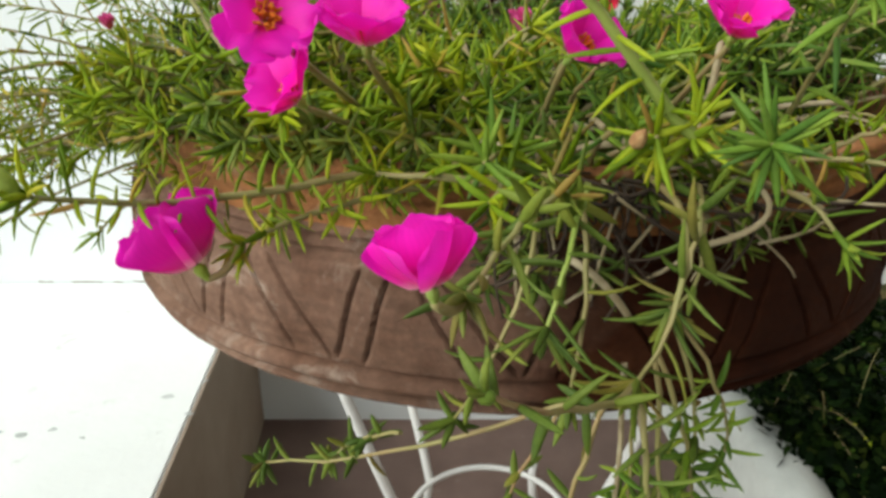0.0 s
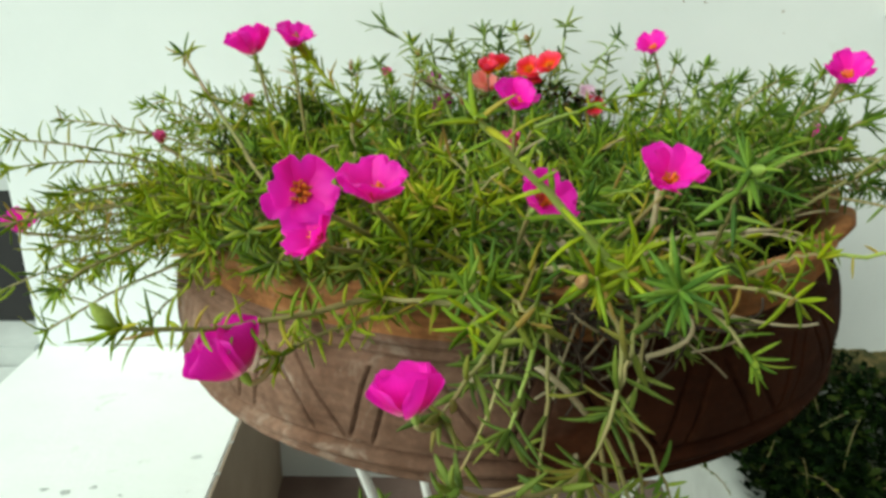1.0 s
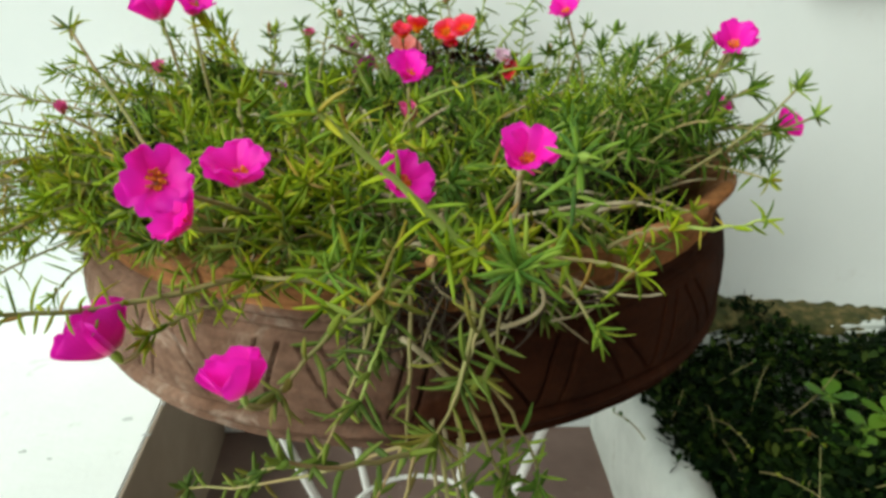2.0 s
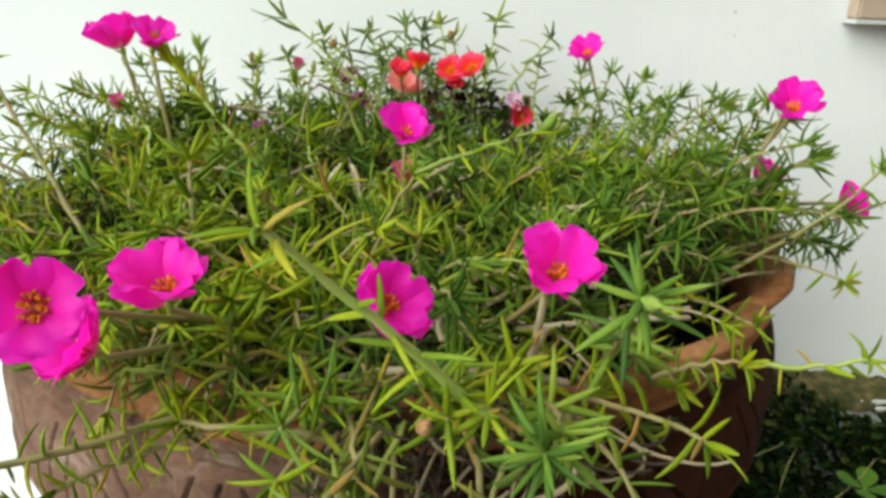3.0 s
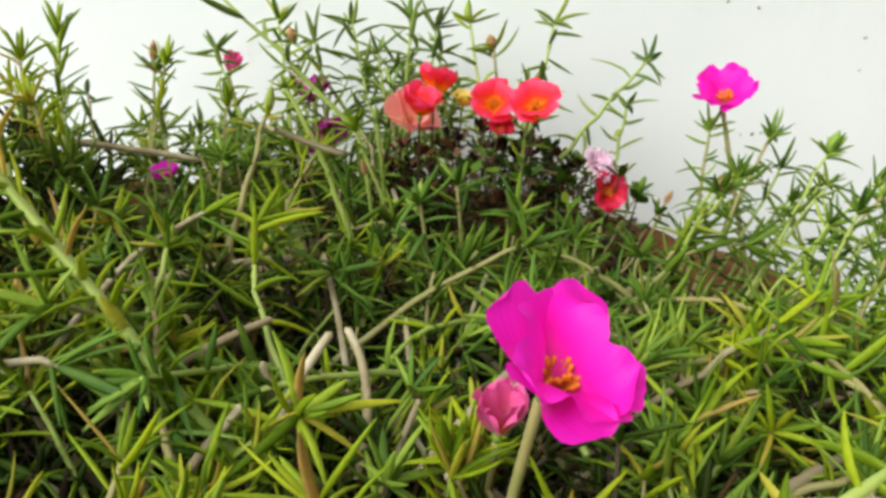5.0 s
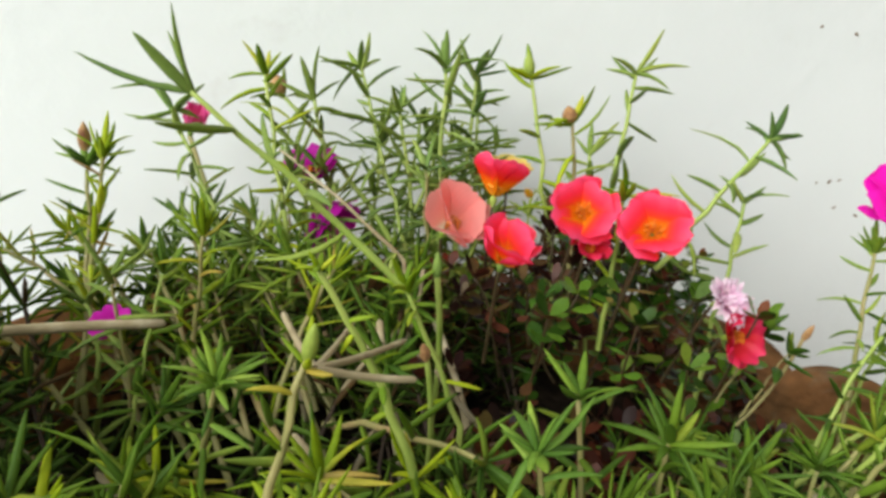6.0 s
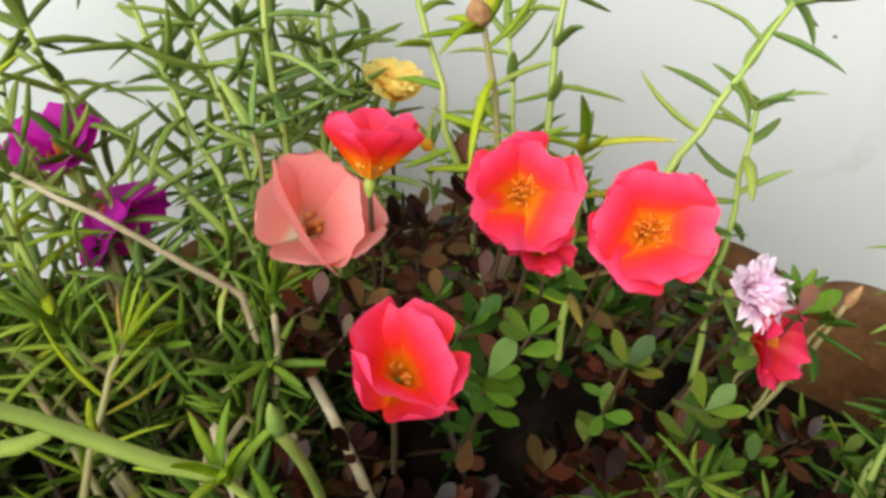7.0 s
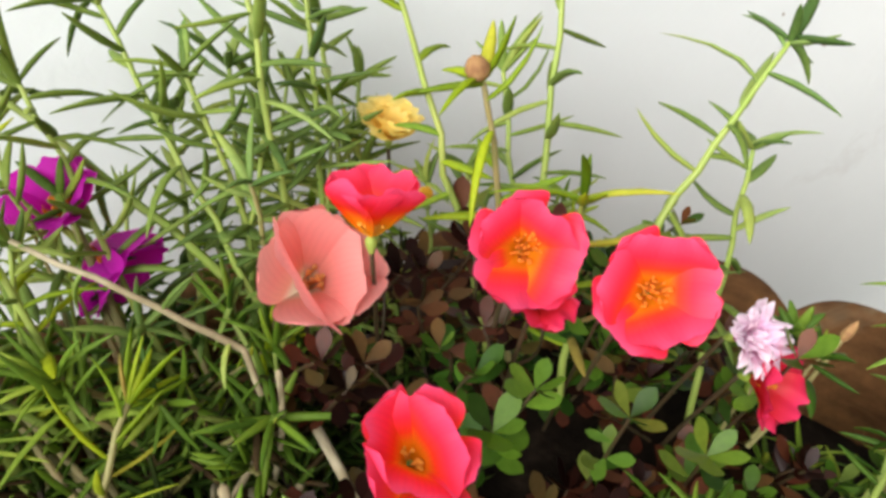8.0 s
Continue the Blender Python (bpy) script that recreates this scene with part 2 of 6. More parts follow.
M_BROAD = leafy("broad_leaf", [(0.0, (0.085, 0.19, 0.018)), (1.0, (0.18, 0.31, 0.035))], 0.4, 0.25)
M_BUD = leafy("bud_green", [(0.0, (0.22, 0.34, 0.06)), (1.0, (0.33, 0.42, 0.11))], 0.45, 0.2)
M_WITHER = noisy("withered_bud", [(0.3, (0.16, 0.06, 0.03)), (0.5, (0.36, 0.20, 0.08)), (0.75, (0.58, 0.42, 0.20))], 150, 0.8, 500, 0.0008)
M_STAMEN = noisy("orange_stamen", [(0.3, (0.64, 0.11, 0.008)), (0.7, (0.86, 0.30, 0.02))], 400, 0.6, 700, 0.0004)
M_STAMEN_Y = noisy("yellow_stamen", [(0.3, (0.75, 0.26, 0.02)), (0.7, (0.9, 0.5, 0.06))], 400, 0.6, 700, 0.0004)
M_STAMEN_T = noisy("tan_stamen", [(0.3, (0.46, 0.10, 0.02)), (0.6, (0.70, 0.28, 0.06)), (0.8, (0.85, 0.75, 0.55))], 400, 0.6, 700, 0.0004)

P_MAGENTA = petal_mat("magenta_petal", [(0.0, (0.90, 0.42, 0.55)), (0.16, (0.92, 0.06, 0.50)), (0.45, (0.93, 0.010, 0.56)), (1.0, (0.94, 0.016, 0.63))], trans=0.5)
P_PURPLE = petal_mat("purple_magenta_petal", [(0.0, (0.8, 0.25, 0.5)), (0.2, (0.72, 0.015, 0.52)), (1.0, (0.74, 0.018, 0.58))], trans=0.45)
P_FADED = petal_mat("faded_pink_petal", [(0.0, (0.75, 0.35, 0.40)), (0.5, (0.75, 0.14, 0.32)), (1.0, (0.72, 0.09, 0.35))])
P_RED = petal_mat("coral_red_petal", [(0.0, (0.95, 0.46, 0.01)), (0.30, (0.95, 0.28, 0.008)), (0.46, (0.95, 0.065, 0.022)), (0.66, (0.94, 0.035, 0.085)), (1.0, (0.94, 0.085, 0.22))], trans=0.46)
P_SALMON = petal_mat("salmon_petal", [(0.0, (0.90, 0.80, 0.62)), (0.18, (0.93, 0.72, 0.58)), (0.32, (0.94, 0.38, 0.31)), (0.6, (0.95, 0.33, 0.31)), (1.0, (0.95, 0.40, 0.38))], trans=0.55)
P_PALE = petal_mat("pale_pink_petal", [(0.0, (0.72, 0.06, 0.36)), (0.4, (0.80, 0.38, 0.62)), (1.0, (0.86, 0.72, 0.82))])
P_YELLOW = petal_mat("yellow_petal", [(0.0, (0.92, 0.58, 0.06)), (1.0, (0.95, 0.78, 0.25))], trans=0.5)
P_DEEPRED = petal_mat("deep_red_petal", [(0.0, (0.5, 0.03, 0.02)), (0.5, (0.62, 0.014, 0.03)), (1.0, (0.74, 0.03, 0.12))])


# ---- mesh helpers ----
WORLD = {}


def mesh_np(name, verts, faces, mats, mat_index=None, smooth=True, uv=None):
    """A mesh from an array of vertices and a list of face arrays (n, 3) or (n, 4)."""
    me = bpy.data.meshes.new(name)
    verts = np.asarray(verts, dtype=np.float32)
    faces = [np.asarray(f, dtype=np.int32) for f in faces if len(f)]
    sizes = np.concatenate([np.full(len(f), f.shape[1], dtype=np.int32) for f in faces])
    loops = np.concatenate([f.ravel() for f in faces])
    starts = np.concatenate(([0], np.cumsum(sizes)[:-1])).astype(np.int32)
    me.vertices.add(len(verts))
    me.vertices.foreach_set("co", verts.ravel())
    me.loops.add(len(loops))
    me.loops.foreach_set("vertex_index", loops)
    me.polygons.add(len(sizes))
    me.polygons.foreach_set("loop_start", starts)
    for m in (mats if isinstance(mats, (list, tuple)) else [mats]):
        me.materials.append(m)
    if mat_index is not None:
        me.polygons.foreach_set("material_index", np.asarray(mat_index, dtype=np.int32))
    if uv is not None:
        layer = me.uv_layers.new(name="petal")
        layer.data.foreach_set("uv", np.asarray(uv, dtype=np.float32)[loops].ravel())
    me.update(calc_edges=True)
    if smooth:
        me.shade_smooth()
    return me


def from_bm(name, bm, material, smooth=False):
    me = bpy.data.meshes.new(name)
    bm.normal_update()
    bm.to_mesh(me)
    bm.free()
    for m in (material if isinstance(material, (list, tuple)) else [material]):
        me.materials.append(m)
    if smooth:
        me.shade_smooth()
    return me


def thing(name, place, data=None, label="", category="", group="", kind="", turn=None):
    ob = new(name, data)
    m = Matrix.Translation(place) if turn is None else turn
    ob.matrix_world = m
    WORLD[ob] = m.copy()
    return tagged(ob, label, category, group, kind)


def part(name, data, parent, m=None, label=""):
    """A mesh object under a thing or a part; m is its pose in the world."""
    ob = new(name, data)
    m = WORLD[parent] if m is None else m
    ob.parent = parent
    ob.matrix_basis = WORLD[parent].inverted() @ m
    WORLD[ob] = m.copy()
    return tagged(ob, label)


def box_bm(x0, x1, y0, y1, z0, z1, bevel=0.0, seg=2, cuts=0):
    bm = bmesh.new()
    bmesh.ops.create_cube(bm, size=1)
    for v in bm.verts:
        v.co = Vector(((x0 + x1) / 2 + v.co.x * (x1 - x0), (y0 + y1) / 2 + v.co.y * (y1 - y0), (z0 + z1) / 2 + v.co.z * (z1 - z0)))
    if cuts:
        bmesh.ops.subdivide_edges(bm, edges=bm.edges[:], cuts=cuts, use_grid_fill=True)
    if bevel:
        edges = [e for e in bm.edges if len(e.link_faces) == 2 and e.calc_face_angle(0) > 0.5]
        bmesh.ops.bevel(bm, geom=edges, offset=bevel, segments=seg, affect="EDGES")
    return bm


def rumple(bm, scale, amount, seed=0.0):
    for v in bm.verts:
        v.co += noise.noise_vector(v.co * scale + Vector((seed, seed * 2, seed * 3))) * amount
    return bm


def unit(v):
    v = np.asarray(v, float)
    return v / (np.linalg.norm(v) + 1e-9)


def tube(points, radii, sides=6):
    """A tapered tube along points: vertices and quads, closed at its end."""
    P = np.asarray(points, float)
    n = len(P)
    T = np.gradient(P, axis=0)
    T /= np.linalg.norm(T, axis=1)[:, None] + 1e-9
    ref = np.array([0.3, 0.2, 1.0]) if abs(unit(T[0])[2]) < 0.9 else np.array([1.0, 0.2, 0.1])
    A = np.cross(T, ref)
    A /= np.linalg.norm(A, axis=1)[:, None] + 1e-9
    B = np.cross(T, A)
    th = np.linspace(0, 2 * np.pi, sides, endpoint=False)
    ring = (A[:, None, :] * np.cos(th)[None, :, None] + B[:, None, :] * np.sin(th)[None, :, None]) * np.asarray(radii)[:, None, None]
    V = (P[:, None, :] + ring).reshape(-1, 3)
    i = np.arange(n - 1)[:, None] * sides
    j = np.arange(sides)[None, :]
    k = (j + 1) % sides
    Q = np.stack([i + j, i + sides + j, i + sides + k, i + k], axis=-1).reshape(-1, 4)
    tip = len(V)
    V = np.vstack([V, P[-1] + T[-1] * radii[-1]])
    last = (n - 1) * sides
    tri = np.array([(last + a, tip, last + (a + 1) % sides) for a in range(sides)])
    return V, Q, tri


def bezier(a, b, c, n):
    t = np.linspace(0, 1, n)[:, None]
    return (1 - t) ** 2 * np.asarray(a, float) + 2 * t * (1 - t) * np.asarray(b, float) + t * t * np.asarray(c, float)


def leaf_template(sides, xs, width, flat=0.7):
    """A fleshy needle along x, one long."""
    th = np.linspace(0, 2 * np.pi, sides, endpoint=False)
    V = []
    for x, r in xs:
        for a in th:
            V.append((x, math.cos(a) * r * width, math.sin(a) * r * width * flat))
    V.append((1.0, 0, 0))
    V = np.array(V)
    n = len(xs)
    Q = [(r * sides + j, r * sides + (j + 1) % sides, (r + 1) * sides + (j + 1) % sides, (r + 1) * sides + j)
         for r in range(n - 1) for j in range(sides)]
    T = [((n - 1) * sides + j, (n - 1) * sides + (j + 1) % sides, n * sides) for j in range(sides)]
    return V, np.array(Q), np.array(T)


LEAF_FINE = leaf_template(6, [(0.0, 0.45), (0.10, 0.80), (0.35, 1.0), (0.64, 0.86), (0.85, 0.54), (0.96, 0.22)], 0.5, 0.55)
LEAF_LOW = leaf_template(4, [(0.0, 0.5), (0.3, 1.0), (0.8, 0.85)], 0.5)


def flat_leaf_template(nu=4, nv=6):
    """A fleshy, spoon-shaped leaf along x, with two faces and an edge."""
    V = []
    for side in (1, -1):
        for i in range(nv + 1):
            v = i / nv
            w = 0.5 * (math.sin(math.pi * min(1, v ** 1.55)) ** 0.70 if 0 < v < 1 else 0) + 0.015
            for j in range(nu + 1):
                u = j / nu * 2 - 1
                V.append((v, u * w * 0.86, 0.10 * (u * u) * w + side * 0.035 * (1 - u * u) * (1 - (2 * v - 1) ** 4) + 0.12 * v * v))
    V = np.array(V)
    Q = []
    off = (nu + 1) * (nv + 1)
    for i in range(nv):
        for j in range(nu):
            a = i * (nu + 1) + j
            Q.append((a, a + 1, a + nu + 2, a + nu + 1))
            Q.append((off + a, off + a + nu + 1, off + a + nu + 2, off + a + 1))
    return V, np.array(Q), np.zeros((0, 3), int)


LEAF_ROUND = flat_leaf_template(4, 8)
LEAF_SMALL = flat_leaf_template(2, 3)


def place_leaves(template, base, along, up, length, width, curl):
    """Many copies of a leaf as one set of arrays: base points, directions, up vectors, lengths, widths and curls."""
    V, Q, T = template
    n, k = len(base), len(V)
    X = along / (np.linalg.norm(along, axis=1)[:, None] + 1e-9)
    Y = np.cross(up, X)
    Y /= np.linalg.norm(Y, axis=1)[:, None] + 1e-9
    Z = np.cross(X, Y)
    x = V[None, :, 0] * length[:, None]
    y = V[None, :, 1] * width[:, None]
    z = V[None, :, 2] * width[:, None] + curl[:, None] * (V[None, :, 0] ** 2) * length[:, None]
    W = base[:, None, :] + x[..., None] * X[:, None, :] + y[..., None] * Y[:, None, :] + z[..., None] * Z[:, None, :]
    o = (np.arange(n) * k)[:, None, None]
    return W.reshape(-1, 3), (Q[None] + o).reshape(-1, 4), (T[None] + o).reshape(-1, 3)


def join(sets):
    """Joins sets of (vertices, quads, triangles)."""
    V, Q, T, o = [], [], [], 0
    for v, q, t in sets:
        V.append(v)
        if len(q):
            Q.append(np.asarray(q) + o)
        if len(t):
            T.append(np.asarray(t) + o)
        o += len(v)
    return (np.vstack(V), np.vstack(Q) if Q else np.zeros((0, 4), int), np.vstack(T) if T else np.zeros((0, 3), int))


def sprig_arrays(rng, base, tip, bend, leaf=0.024, width=0.0036, stem=0.0017, bare=0.25, dense=1.0, rosette=9, fine=True,
                 spread=1.0, steps=10):
    """A shoot: its stem and its needle leaves, as two sets of arrays."""
    base, tip, bend = (np.asarray(v, float) for v in (base, tip, bend))
    P = bezier(base, (base + tip) / 2 + bend, tip, steps)
    P[1:-1] += rng.normal(0, 0.0007, (steps - 2, 3))
    stem_set = tube(P, np.linspace(stem, stem * 0.55, steps), 6 if fine else 4)
    length = np.linalg.norm(np.diff(P, axis=0), axis=1).sum()
    n = max(4, int(dense * length * (1 - bare) / 0.0044))
    s = bare + (1 - bare) * (np.arange(n) + rng.uniform(0, 0.6, n)) / n
    s = np.clip(s, 0, 0.985)
    f = s * (steps - 1)
    i = np.minimum(f.astype(int), steps - 2)
    w = (f - i)[:, None]
    B = P[i] * (1 - w) + P[i + 1] * w
    T = P[i + 1] - P[i]
    T /= np.linalg.norm(T, axis=1)[:, None] + 1e-9
    m = rosette
    B = np.vstack([B, np.repeat(P[-1:], m, 0) - T[-1:] * rng.uniform(0, 0.003, (m, 1))])
    T = np.vstack([T, np.repeat(T[-1:], m, 0)])
    ref = np.array([0.31, 0.17, 0.93])
    A = np.cross(T, ref)
    A /= np.linalg.norm(A, axis=1)[:, None] + 1e-9
    C = np.cross(T, A)
    k = np.arange(n + m)
    phi = k * 2.4 + rng.normal(0, 0.35, n + m) + rng.uniform(0, 6)
    N = A * np.cos(phi)[:, None] + C * np.sin(phi)[:, None]
    ang = np.concatenate([np.interp(s, [0, 0.7, 1], [1.6, 1.38, 1.05]), rng.uniform(0.35, 1.45, m)]) * spread
    ang = ang + rng.normal(0, 0.22, n + m)
    along = T * np.cos(ang)[:, None] + N * np.sin(ang)[:, None]
    along[:, 2] += rng.normal(0.0, 0.14, n + m)
    L = leaf * rng.uniform(0.65, 1.15, n + m)
    L[n:] *= 0.9
    Wd = 0.86 * width * rng.uniform(0.8, 1.25, n + m)
    curl = rng.normal(-0.12, 0.26, n + m)
    leaves = place_leaves(LEAF_FINE if fine else LEAF_LOW, B, along, T + 0.01, L, Wd, curl)
    return stem_set, leaves


def bud_arrays(place, direction, length, width):
    """A pointed bud along a direction."""
    d = unit(direction)
    xs = np.array([0.0, 0.15, 0.4, 0.7, 0.9, 1.0])
    rs = np.array([0.4, 0.85, 1.0, 0.75, 0.35, 0.1]) * width / 2
    return tube(np.asarray(place)[None] + d[None] * (xs * length)[:, None], rs, 8)


# ---- the setting ----
WALL_Y = 1.068
FLOOR_X0, FLOOR_X1 = -0.317, 0.385


def structure(name, bm, material, label, category="structure", smooth=False):
    return thing(name, (0, 0, 0), from_bm(name, bm, material, smooth), label, category, kind="structure")


bm = bmesh.new()
bmesh.ops.create_grid(bm, x_segments=60, y_segments=60, size=60)
for v in bm.verts:
    v.co.z = -0.035 + 0.004 * noise.noise(v.co * 0.4)
structure("ground", bm, M_GROUND, "bare brown earth ground around the house", "ground")

structure("floor", box_bm(FLOOR_X0 - 0.02, FLOOR_X1 + 0.02, -2.2, WALL_Y + 0.05, -0.12, 0.0, cuts=3), M_FLOOR,
          "red-brown cement floor strip between white ledges", "floor")

structure("wall_north", box_bm(-0.742, 1.95, WALL_Y, WALL_Y + 0.22, -0.1, 3.0, 0.004), M_WALL,
          "white painted plaster house wall with faint specks", "wall")

# the ledge beside the pot turns a little against the wall
bm = box_bm(-0.41, 0.0, -2.4, 0.0, -0.1, 0.271, 0.002, 2)
for v in bm.verts:
    v.co = Vector((v.co.x - 0.3275, v.co.y + WALL_Y - 0.002, v.co.z))
    v.co.x += (WALL_Y - v.co.y) * 0.083
structure("ledge", bm, M_LEDGE, "white painted masonry ledge with grey weather marks", "ledge")
# thin sheet that colours the ledge's side grey-brown
bm = box_bm(-0.3275, -0.3235, -2.4 + WALL_Y, WALL_Y - 0.003, -0.02, 0.2698)
for v in bm.verts:
    v.co.x += (WALL_Y - v.co.y) * 0.083 + 0.0005
structure("trim", bm, M_GREYFACE, "grey-brown side face of the ledge", "ledge side")

# crack where the ledge meets the wall
rng = np.random.default_rng(5)
pieces = []
x = -0.70
while x < -0.30:
    ln = rng.uniform(0.008, 0.035)
    if rng.random() < 0.62:
        pts = np.stack([np.linspace(x, x + ln, 5), np.full(5, WALL_Y - 0.0005), 0.2722 + rng.normal(0, 0.0008, 5)], 1)
        pieces.append(tube(pts, rng.uniform(0.0004, 0.0011, 5), 5))
    x += ln
V, Q, T = join(pieces)
thing("crack", (0, 0, 0), mesh_np("crack", V, [Q, T], M_GREYFACE), "thin broken crack line between ledge and wall", "crack", kind="structure")

# curb of the flower bed: flaking plaster with a broken top edge
bm = bmesh.new()
ny, prof = 90, [(0.0, -0.05), (0.0, 0.06), (0.002, 0.13), (0.004, 0.175), (0.012, 0.192), (0.03, 0.198), (0.055, 0.194), (0.075, 0.18), (0.08, 0.05), (0.08, -0.05)]
rows = []
for i in range(ny + 1):
    y = -1.2 + (WALL_Y + 1.198) * i / ny
    row = []
    for j, (dx, z) in enumerate(prof):
        k = 1.0 if 2 < j < 8 else 0.25
        n1 = noise.noise(Vector((y * 22, j * 0.7, 0.3)))
        n2 = noise.noise(Vector((y * 60, j * 1.3, 4.0)))
        row.append(bm.verts.new((FLOOR_X1 + dx + k * (0.006 * n1 + 0.004 * n2), y, z + k * (0.012 * n1 + 0.006 * n2))))
    rows.append(row)
for a, b in zip(rows, rows[1:]):
    for j in range(len(prof) - 1):
        bm.faces.new((a[j], b[j], b[j + 1], a[j + 1]))
structure("kerb", bm, M_CURB, "low white plastered kerb with flaking weathered top", "kerb", True)

# raised plinth along the wall behind the bed, with a crust of moss on it
structure("plinth", rumple(box_bm(0.47, 1.749, WALL_Y - 0.072, WALL_Y - 0.001, -0.05, 0.250, 0.008, 2, cuts=6), 9, 0.004), M_CURB,
          "white plastered plinth at the foot of the wall", "plinth")
bm = bmesh.new()
nx = 150
rows = []
for i in range(nx + 1):
    x = 0.34 + 1.2 * i / nx
    row = []
    for dy, z in ((-0.074, 0.250), (-0.072, 0.259), (-0.055, 0.268), (-0.025, 0.277), (-0.001, 0.279)):
        q = Vector((x * 34, dy * 60, z * 30))
        row.append(bm.verts.new((x, WALL_Y + dy + 0.006 * noise.noise(q), z + 0.010 * noise.noise(q * 1.7) - 0.09 * max(0, x - 0.62))))
    rows.append(row)
for a, b in zip(rows, rows[1:]):
    for j in range(4):
        bm.faces.new((a[j], b[j], b[j + 1], a[j + 1]))
structure("moss_crust", bm, M_MOSS, "brown-green mossy crust along the wall foot", "moss", True)

bm = bmesh.new()
bmesh.ops.create_grid(bm, x_segments=60, y_segments=60, size=0.5)
for v in bm.verts:
    v.co = Vector((FLOOR_X1 + 0.045 + (v.co.x + 0.5) * 1.318, -0.9 + (v.co.y + 0.5) * (WALL_Y + 0.82), 0.06))
    v.co.z += 0.02 * noise.noise(v.co * 9) + 0.01 * noise.noise(v.co * 31)
structure("bed_soil", bm, M_SOIL, "dark soil of the flower bed", "soil", smooth=True)

# the dark opening at the end of the wall
structure("door_1", box_bm(-1.6, -0.7425, WALL_Y + 0.10, WALL_Y + 0.14, 0.272, 0.53, 0.003), M_BLACK, "black painted panel beyond the wall's end", "panel")
structure("wall_west", box_bm(-1.6, -0.7425, WALL_Y + 0.10, WALL_Y + 0.2, 0.5305, 3.0), M_SILL, "pale grey wall above the black panel", "wall")
structure("sill", box_bm(-1.6, -0.7425, WALL_Y - 0.01, WALL_Y + 0.16, 0.19, 0.271, 0.004), M_SILL, "pale grey stone sill below the black panel", "sill")
bm = box_bm(-1.7, -0.746, -2.4 + WALL_Y, WALL_Y - 0.012, -0.1, 0.235, 0.006)
for v in bm.verts:
    v.co.x += (WALL_Y - v.co.y) * 0.083
structure("step", bm, M_SILL, "pale grey stone step beside the ledge", "step")

# unseen side wall, added beyond the flower bed to keep light off that side
structure("wall_east", box_bm(1.75, 1.95, -3.2, WALL_Y, -0.1, 3.0, 0.004), M_GREYFACE, "unseen plain grey wall added beyond the bed to block light", "wall")

# wooden board fixed on the wall
board = thing("wall_board", (0.648, WALL_Y - 0.001, 0.818), None, "tan wooden board fixed to the white wall", "board")
part("panel", from_bm("panel", box_bm(0, 0.42, -0.03, 0.0, 0.006, 0.34, 0.003), M_WOOD), board)
part("edge_strip", from_bm("edge_strip", box_bm(-0.003, 0.423, -0.034, 0.0, 0.0, 0.0055, 0.001), M_SILL), board, label="pale strip under the board")

# specks on the wall
speck_at = [(0.408, 0.723, 0.0022), (0.417, 0.725, 0.0016), (0.396, 0.721, 0.0012), (0.423, 0.700, 0.0018), (0.448, 0.694, 0.0022),
            (0.495, 0.828, 0.0018), (0.50, 0.797, 0.0013), (0.378, 0.842, 0.0018), (0.346, 0.844, 0.0016)]
sets = []
for sx, sz, sr in speck_at:
    th = np.linspace(0, 2 * np.pi, 9, endpoint=False)
    rr = sr * (1 + 0.35 * np.sin(th * 2 + sx * 90) + 0.2 * np.sin(th * 3 + sz * 70))
    ringv = np.stack([sx + np.cos(th) * rr, np.full(9, WALL_Y - 0.0004), sz + np.sin(th) * rr * 0.7], 1)
    vv = np.vstack([ringv, [[sx, WALL_Y - 0.0012, sz]]])
    sets.append((vv, np.zeros((0, 4), int), np.array([(a, (a + 1) % 9, 9) for a in range(9)])))
V, Q, T = join(sets)
thing("wall_specks", (0, 0, 0), mesh_np("wall_specks", V, [T], M_GREYFACE), "small grey chips in the white wall paint", "specks", kind="structure")
mk = []
rng = np.random.default_rng(9)
for mx, my, ms in ((-0.296, 0.70, 0.006), (-0.335, 0.735, 0.007), (-0.30, 0.77, 0.004), (-0.47, 0.66, 0.008), (-0.44, 0.67, 0.006), (-0.50, 0.665, 0.006), (-0.40, 0.655, 0.004)):
    th = np.linspace(0, 2 * np.pi, 11, endpoint=False)
    rr = ms * (1 + rng.normal(0, 0.25, 11))
    ringv = np.stack([mx + np.cos(th) * rr, my + np.sin(th) * rr * 0.55, np.full(11, 0.2714)], 1)
    mk.append((np.vstack([ringv, [[mx, my, 0.2718]]]), np.zeros((0, 4), int), np.array([(a, (a + 1) % 11, 11) for a in range(11)])))
V, Q, T = join(mk)
thing("ledge_marks", (0, 0, 0), mesh_np("ledge_marks", V, [T], M_SILL), "grey worn patches in the ledge paint", "marks", kind="structure")

# ---- the bowl ----
CX, CY, RIM = 0.055, 0.679, 0.658
BASE_Z = 0.455
PANEL_0, PANEL_1 = 0.541, 0.601   # the carved band


